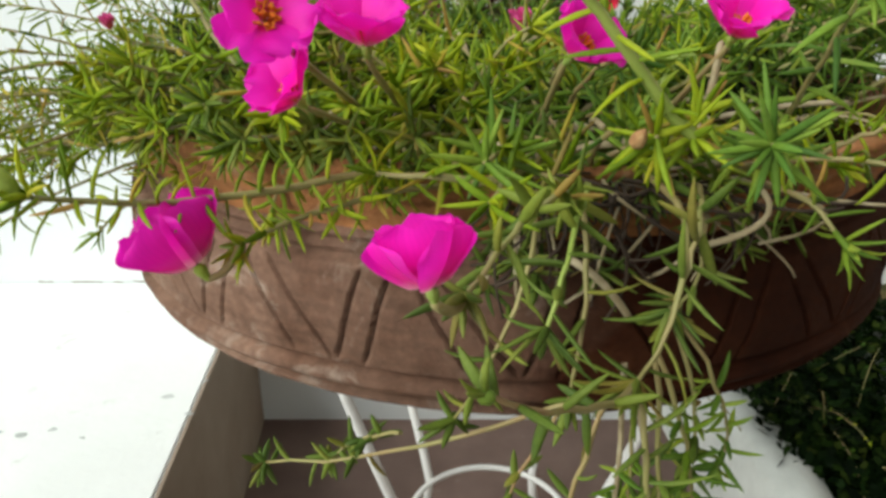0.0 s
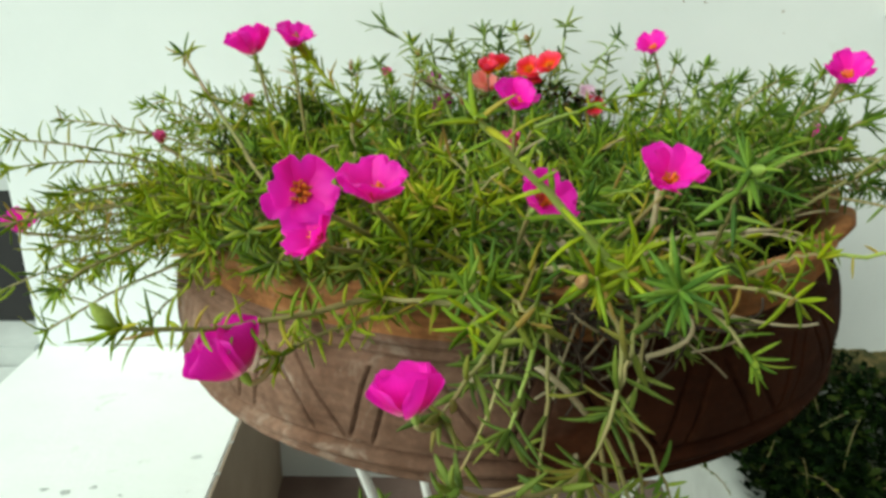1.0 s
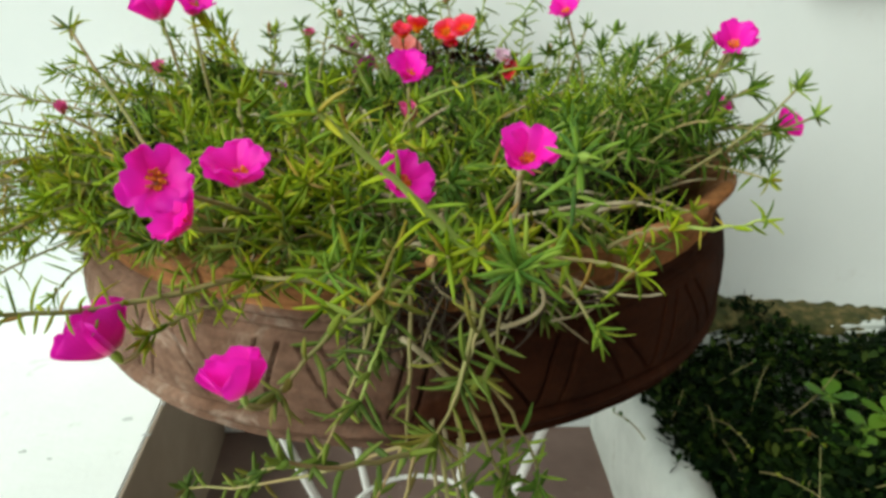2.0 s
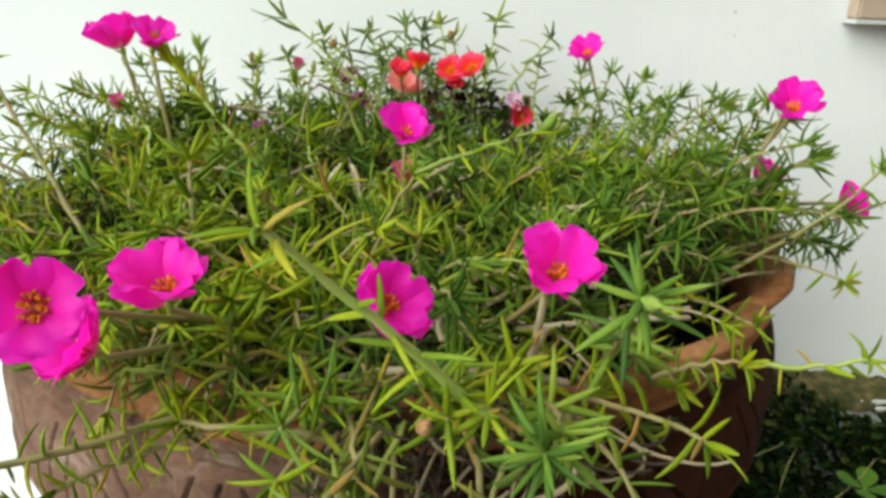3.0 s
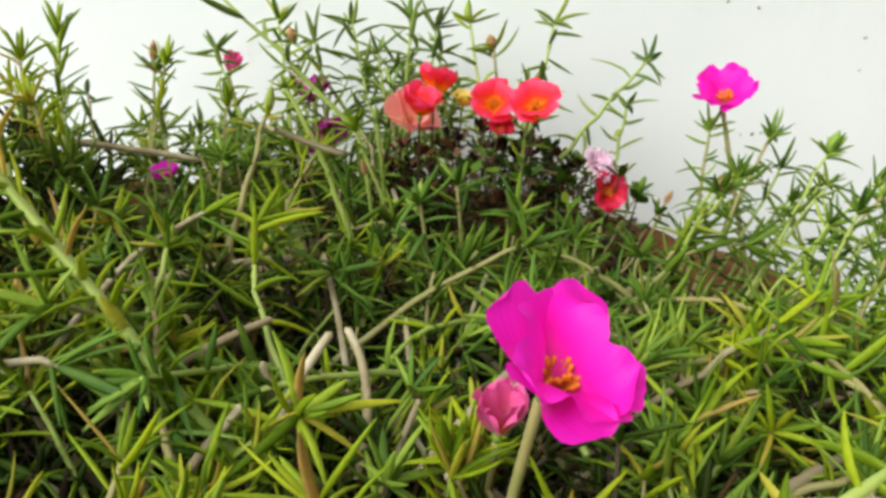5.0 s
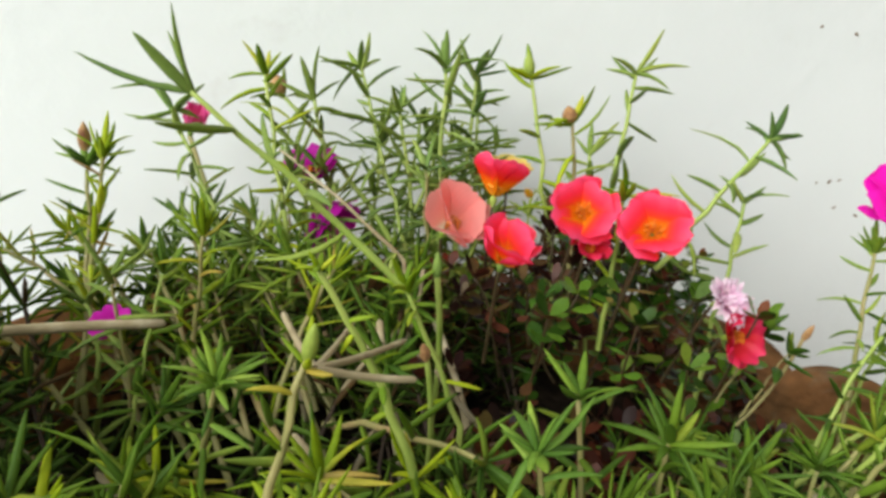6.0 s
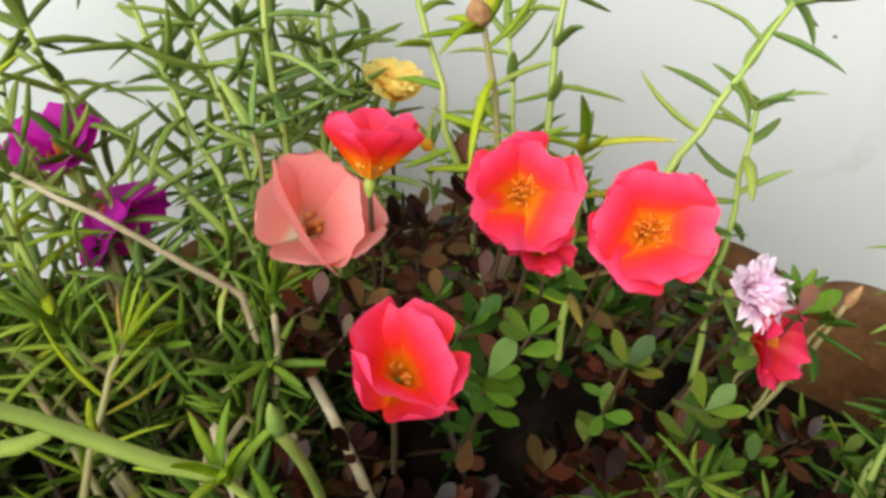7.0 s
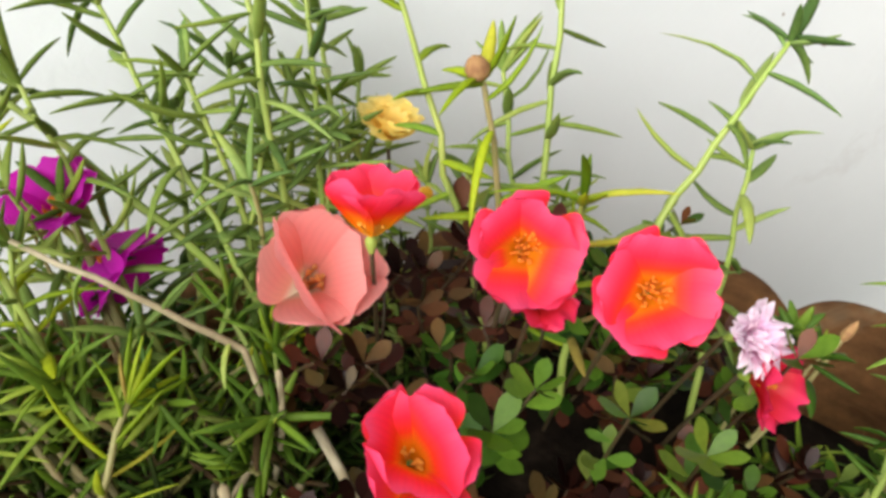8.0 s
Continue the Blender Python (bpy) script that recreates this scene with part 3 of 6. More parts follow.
def carve(th, z):
    """Depth of the carved lines on the bowl's side."""
    per = math.radians(19)
    u = (th % per) / per
    v = min(1, max(0, (z - PANEL_0) / (PANEL_1 - PANEL_0)))
    wob = 0.006 * math.sin(th * 31) + 0.003 * math.sin(z * 160)
    d = 0.0
    for u0, u1, w in ((0.879, 0.540, 0.0135), (1.121, 0.700, 0.0150), (0.132, 0.284, 0.0150), (0.300, 0.440, 0.0140)):
        c = u0 + (u1 - u0) * v + wob
        dist = abs((u - c + 0.5) % 1 - 0.5)
        d = max(d, max(0.0, 1 - dist / w))
    edge = min(1, max(0, (z - PANEL_0) / 0.005)) * min(1, max(0, (PANEL_1 - z) / 0.005))
    return 0.0048 * min(1, d * 1.7) * edge


def pleat(th):
    """0 on a lobe of the pinched rim, 1 in the notch between two lobes."""
    th += 0.035 * math.sin(th * 5 + 1.0)
    u = (math.degrees(th) - 42.0) / 20.0
    return (1 - abs(math.sin(math.pi * u))) ** 2.2


# radius, height, and how far the lobes reach there
profile = [(0.06, 0.455, 0), (0.19, 0.455, 0), (0.212, 0.459, 0), (0.238, 0.4725, 0), (0.288, 0.4965, 0), (0.314, 0.5095, 0), (0.3240, 0.5145, 0), (0.3265, 0.5180, 0),
           (0.3215, 0.5205, 0), (0.3215, 0.5230, 0), (0.3290, 0.5255, 0), (0.3320, 0.5290, 0), (0.3310, 0.5330, 0), (0.3245, 0.5360, 0), (0.3240, 0.5385, 0)]
for i in range(48):
    f = i / 47
    profile.append((0.3285 + 0.0045 * math.sin(math.pi * min(1, f * 0.80 + 0.08)) - 0.003 * f, PANEL_0 + (PANEL_1 - PANEL_0) * f, 0))
profile += [(0.3225, 0.6030, 0), (0.3180, 0.6045, 0), (0.3205, 0.6070, 0), (0.3215, 0.6092, 0), (0.3165, 0.6115, 0), (0.3160, 0.6130, 0), (0.3195, 0.6150, 0), (0.3198, 0.6172, 0), (0.3155, 0.6195, 0.05)]
collar_from = len(profile)
profile += [(0.3150, 0.6220, 0.15), (0.3165, 0.6290, 0.35), (0.3200, 0.6380, 0.6), (0.3250, 0.6470, 0.85), (0.3290, 0.6530, 1.0), (0.3310, 0.6570, 1.0), (0.3300, 0.6605, 1.0), (0.3255, 0.6620, 1.0),
            (0.3190, 0.6605, 1.0), (0.3120, 0.6550, 1.0), (0.3060, 0.6460, 0.85), (0.3015, 0.6340, 0.6), (0.2985, 0.6200, 0.35), (0.2950, 0.5900, 0.1)]
NT = 1500
V = np.zeros((len(profile), NT, 3))
for i, (r, z, lobe) in enumerate(profile):
    for j in range(NT):
        th = 2 * math.pi * j / NT
        p3 = Vector((math.cos(th) * 3, math.sin(th) * 3, z * 14))
        rr = r + 0.0016 * noise.noise(p3) + 0.0007 * noise.noise(p3 * 5)
        zz = z + 0.0014 * noise.noise(p3 * 0.8 + Vector((7, 0, 0)))
        if lobe:
            k = lobe * pleat(th)
            rr += 0.0012 * noise.noise(p3 * 2.2) - 0.0165 * k
            zz += (0.0025 * noise.noise(p3 * 1.3 + Vector((3, 1, 0))) - 0.0095 * pleat(th)) * lobe
        rr -= carve(th, z)
        V[i, j] = (math.cos(th) * rr, math.sin(th) * rr, zz - BASE_Z)


def lathe_faces(n, m):
    i = np.arange(n - 1)[:, None] * m
    j = np.arange(m)[None, :]
    k = (j + 1) % m
    return np.stack([i + j, i + k, i + m + k, i + m + j], axis=-1).reshape(-1, 4)


bowl = thing("planter_bowl", (CX, CY, BASE_Z), None, "wide brown clay planter bowl with carved side and pinched rim", "planter")
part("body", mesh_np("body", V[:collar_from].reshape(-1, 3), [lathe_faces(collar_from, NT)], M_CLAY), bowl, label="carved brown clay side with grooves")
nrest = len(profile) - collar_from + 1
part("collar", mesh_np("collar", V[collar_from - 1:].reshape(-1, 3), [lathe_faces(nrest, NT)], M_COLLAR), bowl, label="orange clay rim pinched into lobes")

rad, seg = 22, 96
sv = np.zeros((rad, seg, 3))
for i in range(rad):
    r = 0.2960 * (i + 0.3) / (rad - 1 + 0.3)
    for j in range(seg):
        th = 2 * math.pi * j / seg
        q = Vector((math.cos(th) * r * 40, math.sin(th) * r * 40, 1.0))
        sv[i, j] = (math.cos(th) * r, math.sin(th) * r, 0.606 + 0.008 * (1 - (r / 0.296) ** 2) + 0.005 * noise.noise(q) + 0.003 * noise.noise(q * 3))
thing("potting_soil", (CX, CY, 0), mesh_np("potting_soil", sv.reshape(-1, 3), [lathe_faces(rad, seg)], M_SOIL), "dark crumbly soil filling the clay bowl", "soil", kind="stuff")

# ---- the stand ----
stand = thing("plant_stand", (CX, CY, 0.0), None, "white painted round-bar metal plant stand on the floor", "plant stand")


def ring_mesh(name, radius, z, bar, seg=72):
    th = np.linspace(0, 2 * np.pi, seg, endpoint=False)
    c = np.stack([np.cos(th) * radius, np.sin(th) * radius, np.full(seg, z)], 1)
    ph = np.linspace(0, 2 * np.pi, 8, endpoint=False)
    out = np.stack([np.cos(th), np.sin(th), np.zeros(seg)], 1)
    V = c[:, None, :] + bar * (out[:, None, :] * np.cos(ph)[None, :, None] + np.array([0, 0, 1.0])[None, None, :] * np.sin(ph)[None, :, None])
    i = np.arange(seg)[:, None] * 8
    i2 = ((np.arange(seg) + 1) % seg)[:, None] * 8
    j = np.arange(8)[None, :]
    k = (j + 1) % 8
    Q = np.stack([i + j, i2 + j, i2 + k, i + k], -1).reshape(-1, 4)
    return mesh_np(name, V.reshape(-1, 3), [Q], M_STAND)


part("top_ring", ring_mesh("top_ring", 0.20, 0.4485, 0.006), stand)
part("lower_ring", ring_mesh("lower_ring", 0.098, 0.132, 0.0038), stand)
for a in (-141, -36, 54, 135):
    th = radians(a)
    o = np.array([math.cos(th), math.sin(th), 0])
    pts = [o * 0.20 + (0, 0, 0.446), o * 0.185 + (0, 0, 0.385), o * 0.152 + (0, 0, 0.28), o * 0.113 + (0, 0, 0.165), o * 0.1035 + (0, 0, 0.13), o * 0.118 + (0, 0, 0.05), o * 0.15 + (0, 0, 0.004)]
    P = np.array(pts)
    Vt, Qt, Tt = tube(P, np.full(len(P), 0.0055), 8)
    part("leg", mesh_np("leg", Vt, [Qt, Tt], M_STAND), stand)

# ---- flowers ----
PETALS = {}


def petal_mesh(kind, material, lift0, lift1, wide, notch, ruffle, variant, closed=0.0, foot=0.16):
    """One petal along +x of unit length: lift0 and lift1 are its slopes at base and rim, in degrees."""
    key = (kind, material.name, variant)
    if key in PETALS:
        return PETALS[key]
    rr = np.random.default_rng(hash((len(kind), variant)) % 1000 + variant * 17)
    nu, nv = 14, 10
    ph = rr.uniform(0, 6, 4)
    V, UV = [], []
    x = z = 0.0
    for i in range(nv + 1):
        v = i / nv
        a = radians(lift0 + (lift1 - lift0) * v)
        if i:
            x += math.cos(a) / nv
            z += math.sin(a) / nv
        w = wide * 0.5 * (foot + (1 - foot) * math.sin(math.pi * 0.5 * min(1, v * 1.25)) ** 0.9) * (1 - 0.30 * max(0, v - 0.72) ** 2 / 0.078)
        for j in range(nu + 1):
            u = j / nu * 2 - 1
            edge = notch * (1 - min(1, abs(u) / 0.45)) ** 1.5 * v ** 6 + 0.16 * u * u * u * u * v ** 3 + v ** 8 * (0.016 * math.sin(u * (7 + variant) + ph[3]) + 0.012 * math.sin(u * 17 + ph[1]))
            ruf = ruffle * v * v * (math.sin(u * 5 + ph[0]) * 0.5 + math.sin(u * 9 + ph[1]) * 0.3 + abs(u) * math.sin(v * 7 + ph[2]))
            cup = 0.20 * u * u * w * 2 * (0.4 + closed)
            V.append((x - edge * math.cos(a) - math.sin(a) * (ruf + cup * 0.6), u * w * (1 - 0.12 * closed), z - edge * math.sin(a) + math.cos(a) * (ruf + cup)))
            UV.append((u * 0.5 + 0.5, v))
    Q = [(i * (nu + 1) + j, i * (nu + 1) + j + 1, (i + 1) * (nu + 1) + j + 1, (i + 1) * (nu + 1) + j) for i in range(nv) for j in range(nu)]
    me = mesh_np("petal", np.array(V), [np.array(Q)], material, uv=np.array(UV))
    PETALS[key] = me
    return me


def stamen_mesh(material, count, length, spread, seed, thick=0.02):
    rr = np.random.default_rng(seed)
    sets = []
    for k in range(count):
        th, r = rr.uniform(0, 6.28), rr.uniform(0, 1) ** 0.5
        b = np.array([math.cos(th), math.sin(th), 0]) * r * spread * 0.45
        t = np.array([math.cos(th), math.sin(th), 0]) * r * spread + np.array([0, 0, length * rr.uniform(0.7, 1.1) * (1 - 0.25 * r)])
        sets.append(tube(bezier(b, (b + t) / 2 + rr.normal(0, 0.02, 3), t, 4), [thick * 0.6, thick * 0.55, thick * 0.6, thick * 1.5], 5))
    V, Q, T = join(sets)
    return mesh_np("stamen_tuft", V, [Q, T], material)


STAMENS = {"orange": stamen_mesh(M_STAMEN, 44, 0.38, 0.28, 3, 0.024), "yellow": stamen_mesh(M_STAMEN_Y, 34, 0.26, 0.25, 4),
           "tan": stamen_mesh(M_STAMEN_T, 14, 0.44, 0.20, 5, 0.026), "few": stamen_mesh(M_STAMEN, 26, 0.40, 0.20, 6, 0.022), "small": stamen_mesh(M_STAMEN, 40, 0.44, 0.25, 7, 0.017)}
cal_V, cal_Q, cal_T = tube(np.array([(0, 0, -0.26), (0, 0, -0.20), (0, 0, -0.14), (0, 0, -0.06), (0, 0, 0.0)]), [0.045, 0.06, 0.085, 0.09, 0.045], 10)
CALYX = mesh_np("flower", cal_V, [cal_Q, cal_T], M_BUD)

# kinds: material, slope at base and rim, width, notch, ruffle, petals, rows, stamens
FLOWERS = {
    "open": (P_MAGENTA, 62, 8, 1.22, 0.17, 0.08, 5, 1, "orange"),
    "cup": (P_MAGENTA, 68, 34, 1.30, 0.16, 0.09, 5, 1, "few"),
    "deep": (P_MAGENTA, 45, 80, 1.5, 0.08, 0.06, 5, 1, "few"),
    "purple": (P_PURPLE, 68, 30, 1.25, 0.12, 0.05, 5, 1, "orange"),
    "faded": (P_FADED, 82, 62, 0.85, 0.12, 0.10, 5, 1, "few"),
    "red": (P_RED, 62, 20, 1.42, 0.05, 0.06, 5, 1, "small"),
    "red_cup": (P_RED, 74, 46, 1.32, 0.08, 0.08, 5, 1, "yellow"),
    "salmon": (P_SALMON, 72, 38, 1.58, 0.05, 0.03, 5, 1, "tan"),
    "deepred": (P_DEEPRED, 66, 26, 1.0, 0.12, 0.12, 5, 1, "few"),
    "double": (P_PALE, 70, 12, 0.5, 0.18, 0.10, 9, 3, "few"),
    "double_yellow": (P_YELLOW, 66, 26, 0.9, 0.1, 0.10, 6, 2, "few"),
}
flower_count = [0]


def flower(parent, kind, place, normal, diameter, twist=0.0, label=""):
    """A flower whose petals spring from a calyx at its base; place is the middle of the open bloom."""
    mat_p, l0, l1, wide, notch, ruffle, count, layers, st = FLOWERS[kind]
    flower_count[0] += 1
    rr = np.random.default_rng(100 + flower_count[0])
    half = 0.5 * (math.cos(radians(l0)) + math.cos(radians(l1)))
    half = max(half, 0.35)
    height = 0.5 * (math.sin(radians(l0)) + math.sin(radians(l1)))
    size = min(diameter * 0.5 / (half + 0.08), diameter * (0.92 if kind == "deep" else 0.74))
    n = Vector(normal).normalized()
    q = n.to_track_quat("Z", "Y").to_matrix().to_4x4()
    base = Vector(place) - n * (size * height * 0.5)
    m = Matrix.Translation(base) @ q @ pose(0, 0, 0, 0, 0, twist) @ Matrix.Scale(size, 4)
    fl = part("flower", CALYX, parent, m, label)
    for layer in range(layers):
        for k in range(count):
            var = int(rr.integers(0, 4))
            me = petal_mesh(kind + str(layer), mat_p, min(88, l0 + layer * 9), min(86, l1 + layer * 24), wide, notch, ruffle, var, 0.5 if l1 > 45 else 0.0, 0.42 if kind == "deep" else 0.16)
            a = 360 / count * k + rr.normal(0, 5) + layer * 180 / count
            tilt = rr.normal(0, 6) - (3 if k % 2 else -3)
            s = (1 - 0.17 * layer) * rr.uniform(0.93, 1.06)
            part("petal", me, fl, m @ pose(0, 0, 0.004 * k, 0, 0, a) @ pose(0.04, 0, 0, rr.normal(0, 4), -tilt, 0) @ Matrix.Scale(s, 4))
    part("stamen_tuft", STAMENS[st], fl, m @ Matrix.Translation((0, 0, 0.05)), "tuft of " + ("tan" if st == "tan" else "orange-yellow") + " stamens")
    return base - n * (size * 0.25), n


def stalk(parent, a, b, r=0.0015, bend=(0, 0, 0), material=None, name="stem"):
    a, b = np.asarray(a, float), np.asarray(b, float)
    P = bezier(a, (a + b) / 2 + np.asarray(bend, float), b, 9)
    V, Q, T = tube(P - P[0], np.linspace(r * 1.15, r, 9), 7)
    return part(name, mesh_np(name, V, [Q, T], material or M_STEM), parent, Matrix.Translation(P[0]))


LEAF_COUNT = {}


def sprig(parent, rng, base, tip, bend=(0, 0, 0), leaf_mat=None, stem_mat=None, single=False, **kw):
    """A shoot: its stem, and the leaves on it, one by one on the shoots that stand out."""
    st, lv = sprig_arrays(rng, base, tip, bend, **kw)
    o = np.asarray(base, float)
    m = Matrix.Translation(o)
    s = part("shoot", mesh_np("shoot", st[0] - o, [st[1], st[2]], stem_mat or M_STEM), parent, m)
    tv, tq, tt = LEAF_FINE
    k = len(tv)
    n = len(lv[0]) // k
    if single and LEAF_COUNT.get(parent, 0) + n <= 300:
        LEAF_COUNT[parent] = LEAF_COUNT.get(parent, 0) + n
        for idx in range(n):
            v = lv[0][idx * k:(idx + 1) * k]
            part("leaf", mesh_np("leaf", v - v[0], [tq, tt], leaf_mat or M_LEAF), s, Matrix.Translation(v[0]))
        return s
    part("leaves", mesh_np("leaves", lv[0] - o, [lv[1], lv[2]], leaf_mat or M_LEAF), s, m)
    return s


def bud(parent, place, direction, length=0.012, width=0.007, material=None, label=""):
    V, Q, T = bud_arrays((0, 0, 0), direction, length, width)
    return part("bud", mesh_np("bud", V, [Q, T], material or M_BUD), parent, Matrix.Translation(place), label)


# ---- moss rose plants in the bowl ----
ROOTS = [(0.05, 0.44), (-0.10, 0.50), (0.20, 0.48), (-0.16, 0.66), (0.03, 0.62), (0.24, 0.68), (-0.12, 0.83), (0.03, 0.92), (0.20, 0.88)]
LABELS = ["moss rose with trailing front shoots and magenta flowers", "moss rose with spreading shoots and magenta flowers",
          "moss rose with star-shaped shoot tips and magenta flower", "bushy moss rose leaning over the bowl's edge",
          "moss rose with a cupped magenta flower amid dry stems", "moss rose with shoots reaching beyond the rim",
          "tall moss rose with long flowering stem", "moss rose with tall budded stems before the white wall",
          "moss rose with arching stems beside the coral flowers"]
plants = [thing("moss_rose_plant", (x, y, 0.608), None, lab, "plant", "moss roses in the bowl") for (x, y), lab in zip(ROOTS, LABELS)]


def nearest_plant(p):
    return plants[min(range(len(ROOTS)), key=lambda i: (ROOTS[i][0] - p[0]) ** 2 + (ROOTS[i][1] - p[1]) ** 2)]


def crown_height(x, y):
    """Height of the leafy surface over the bowl."""
    h = 0.690
    back = min(1, max(0, (y - 0.66) / 0.25))
    left = min(1, max(0, (-0.07 - x) / 0.15))
    right = min(1, max(0, (x - 0.17) / 0.12))
    h += 0.022 * right * (1 - back)
    h += 0.034 * back * left + 0.026 * left - 0.020 * right * back + 0.004 * back * (1 - left)
    h += 0.020 * noise.noise(Vector((x * 13, y * 13, 2.0)))
    front = min(1, max(0, (0.44 - y) / 0.1))
    if in_hollow(x, y):
        h -= 0.022
    return h - 0.012 * front


rng = np.random.default_rng(11)


def in_purslane(x, y):
    return ((x - 0.135) / 0.10) ** 2 + ((y - 0.850) / 0.065) ** 2 < 1


def in_hollow(x, y):
    """The thin, dark patches of the mat."""
    for hx, hy, rx, ry in ((-0.08, 0.845, 0.075, 0.042), (-0.03, 0.795, 0.07, 0.04), (-0.007, 0.673, 0.055, 0.032), (0.045, 0.452, 0.125, 0.042), (0.125, 0.782, 0.085, 0.036)):
        if ((x - hx) / rx) ** 2 + ((y - hy) / ry) ** 2 < 1:
            return True
    return False


def random_shoot(rng, reach=0.262):
    """Base and tip of a shoot of the leafy mat."""
    while True:
        a, r = rng.uniform(0, 2 * math.pi), reach * math.sqrt(rng.uniform(0, 1))
        x, y = CX + math.cos(a) * r, CY + math.sin(a) * r
        deg = math.degrees(a) % 360
        if in_purslane(x, y) or (deg < 78 and r > 0.185) or (in_hollow(x, y) and rng.random() < 0.9):
            continue
        if noise.noise(Vector((x * 21, y * 21, 7.0))) > -0.22 or rng.random() < 0.3:
            break
    top = crown_height(x, y) + rng.normal(-0.004, 0.009)
    lean = rng.uniform(0.025, 0.085)
    da = rng.uniform(0, 2 * math.pi)
    bx, by = x - math.cos(da) * lean, y - math.sin(da) * lean
    d = math.hypot(bx - CX, by - CY)
    if d > 0.25:
        bx, by = CX + (bx - CX) * 0.25 / d, CY + (by - CY) * 0.25 / d
    return (bx, by, 0.606), (x, y, top)


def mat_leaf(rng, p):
    """Yellow-green towards -x, deeper green to +x and back: shade put into leaf colour."""
    darker = min(1, max(0, (p[0] + 0.02) / 0.22)) * 0.65 + (0.6 if p[1] > 0.70 else 0.0)
    if rng.random() < darker:
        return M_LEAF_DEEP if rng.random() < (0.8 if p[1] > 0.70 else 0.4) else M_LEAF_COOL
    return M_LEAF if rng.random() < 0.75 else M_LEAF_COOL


for k in range(225):
    b, t = random_shoot(rng)
    bend = rng.normal(0, 0.010, 3) + (0, 0, 0.008)
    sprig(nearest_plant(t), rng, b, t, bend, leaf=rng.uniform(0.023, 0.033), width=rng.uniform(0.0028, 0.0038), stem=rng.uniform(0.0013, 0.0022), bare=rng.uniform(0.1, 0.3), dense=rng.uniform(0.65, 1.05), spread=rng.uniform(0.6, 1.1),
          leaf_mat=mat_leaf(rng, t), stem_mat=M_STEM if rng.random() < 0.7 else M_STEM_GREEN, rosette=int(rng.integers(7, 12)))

# long runners that lie over the mat, their stems in plain view
rng_r = np.random.default_rng(58)
for k in range(46):
    while True:
        a, r = rng_r.uniform(0, 2 * math.pi), 0.235 * math.sqrt(rng_r.uniform(0, 1))
        x, y = CX + math.cos(a) * r, CY + math.sin(a) * r
        da, ln = rng_r.uniform(0, 2 * math.pi), rng_r.uniform(0.06, 0.13)
        tx, ty = x + math.cos(da) * ln, y + math.sin(da) * ln
        if not in_purslane(x, y) and not in_purslane(tx, ty) and math.hypot(tx - CX, ty - CY) < 0.29:
            break
    b = (x, y, crown_height(x, y) - 0.022)
    t = (tx, ty, crown_height(tx, ty) + rng_r.uniform(0.0, 0.024))
    sprig(nearest_plant(b), rng_r, b, t, rng_r.normal(0, 0.010, 3) + (0, 0, 0.014), leaf=rng_r.uniform(0.022, 0.031), width=rng_r.uniform(0.0032, 0.0042),
          stem=rng_r.uniform(0.0016, 0.0022), bare=rng_r.uniform(0.15, 0.4), dense=rng_r.uniform(0.4, 0.7), spread=rng_r.uniform(0.7, 1.0), rosette=int(rng_r.integers(7, 12)),
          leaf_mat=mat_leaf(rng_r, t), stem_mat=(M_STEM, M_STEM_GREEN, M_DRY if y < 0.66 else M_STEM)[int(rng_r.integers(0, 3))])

# shoots that spill over the rim: (angle from, angle to, count, reach, drop)
def spill(rng, a0, a1, count, out0, out1, drop0, drop1, size=1.0, **kw):
    for _ in range(count):
        a = radians(rng.uniform(a0, a1))
        o = np.array([math.cos(a), math.sin(a), 0])
        side = np.array([-o[1], o[0], 0]) * rng.normal(0, 0.04)
        b = np.array([CX, CY, 0.635]) + o * rng.uniform(0.17, 0.25)
        e = np.array([CX, CY, RIM + 0.03]) + o * (0.322 + rng.uniform(out0, out1)) + side
        e[2] -= rng.uniform(drop0, drop1)
        up = np.array([0, 0, rng.uniform(0.02, 0.05)]) + o * 0.01
        sprig(nearest_plant(b), rng, b, e, up, leaf=rng.uniform(0.019, 0.028) * (0.5 + 0.5 * size), width=rng.uniform(0.0027, 0.0038) * size, dense=0.85 / size, bare=0.2, rosette=8, spread=rng.uniform(0.65, 1.1), **kw)


# deep green leaves on the +x and back spills carry shade too
spill(rng, 150, 215, 34, 0.00, 0.16, -0.05, 0.06, leaf_mat=M_LEAF)
spill(rng, 120, 160, 9, 0.00, 0.08, -0.045, 0.02, leaf_mat=M_LEAF)
spill(rng, 208, 238, 10, -0.03, 0.04, -0.03, 0.02, leaf_mat=M_LEAF)
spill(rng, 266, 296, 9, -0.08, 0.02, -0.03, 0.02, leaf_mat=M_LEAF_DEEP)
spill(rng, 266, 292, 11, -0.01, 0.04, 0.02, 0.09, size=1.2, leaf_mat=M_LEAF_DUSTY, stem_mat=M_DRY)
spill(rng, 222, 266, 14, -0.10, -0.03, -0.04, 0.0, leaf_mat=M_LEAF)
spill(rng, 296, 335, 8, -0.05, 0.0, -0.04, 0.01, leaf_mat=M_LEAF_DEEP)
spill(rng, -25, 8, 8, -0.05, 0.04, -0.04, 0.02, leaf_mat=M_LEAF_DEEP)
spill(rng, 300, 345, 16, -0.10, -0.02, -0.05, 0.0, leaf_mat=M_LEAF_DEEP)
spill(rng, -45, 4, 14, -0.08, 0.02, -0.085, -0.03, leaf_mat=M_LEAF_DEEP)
spill(rng, 186, 236, 16, -0.03, 0.04, 0.0, 0.07, leaf_mat=M_LEAF)
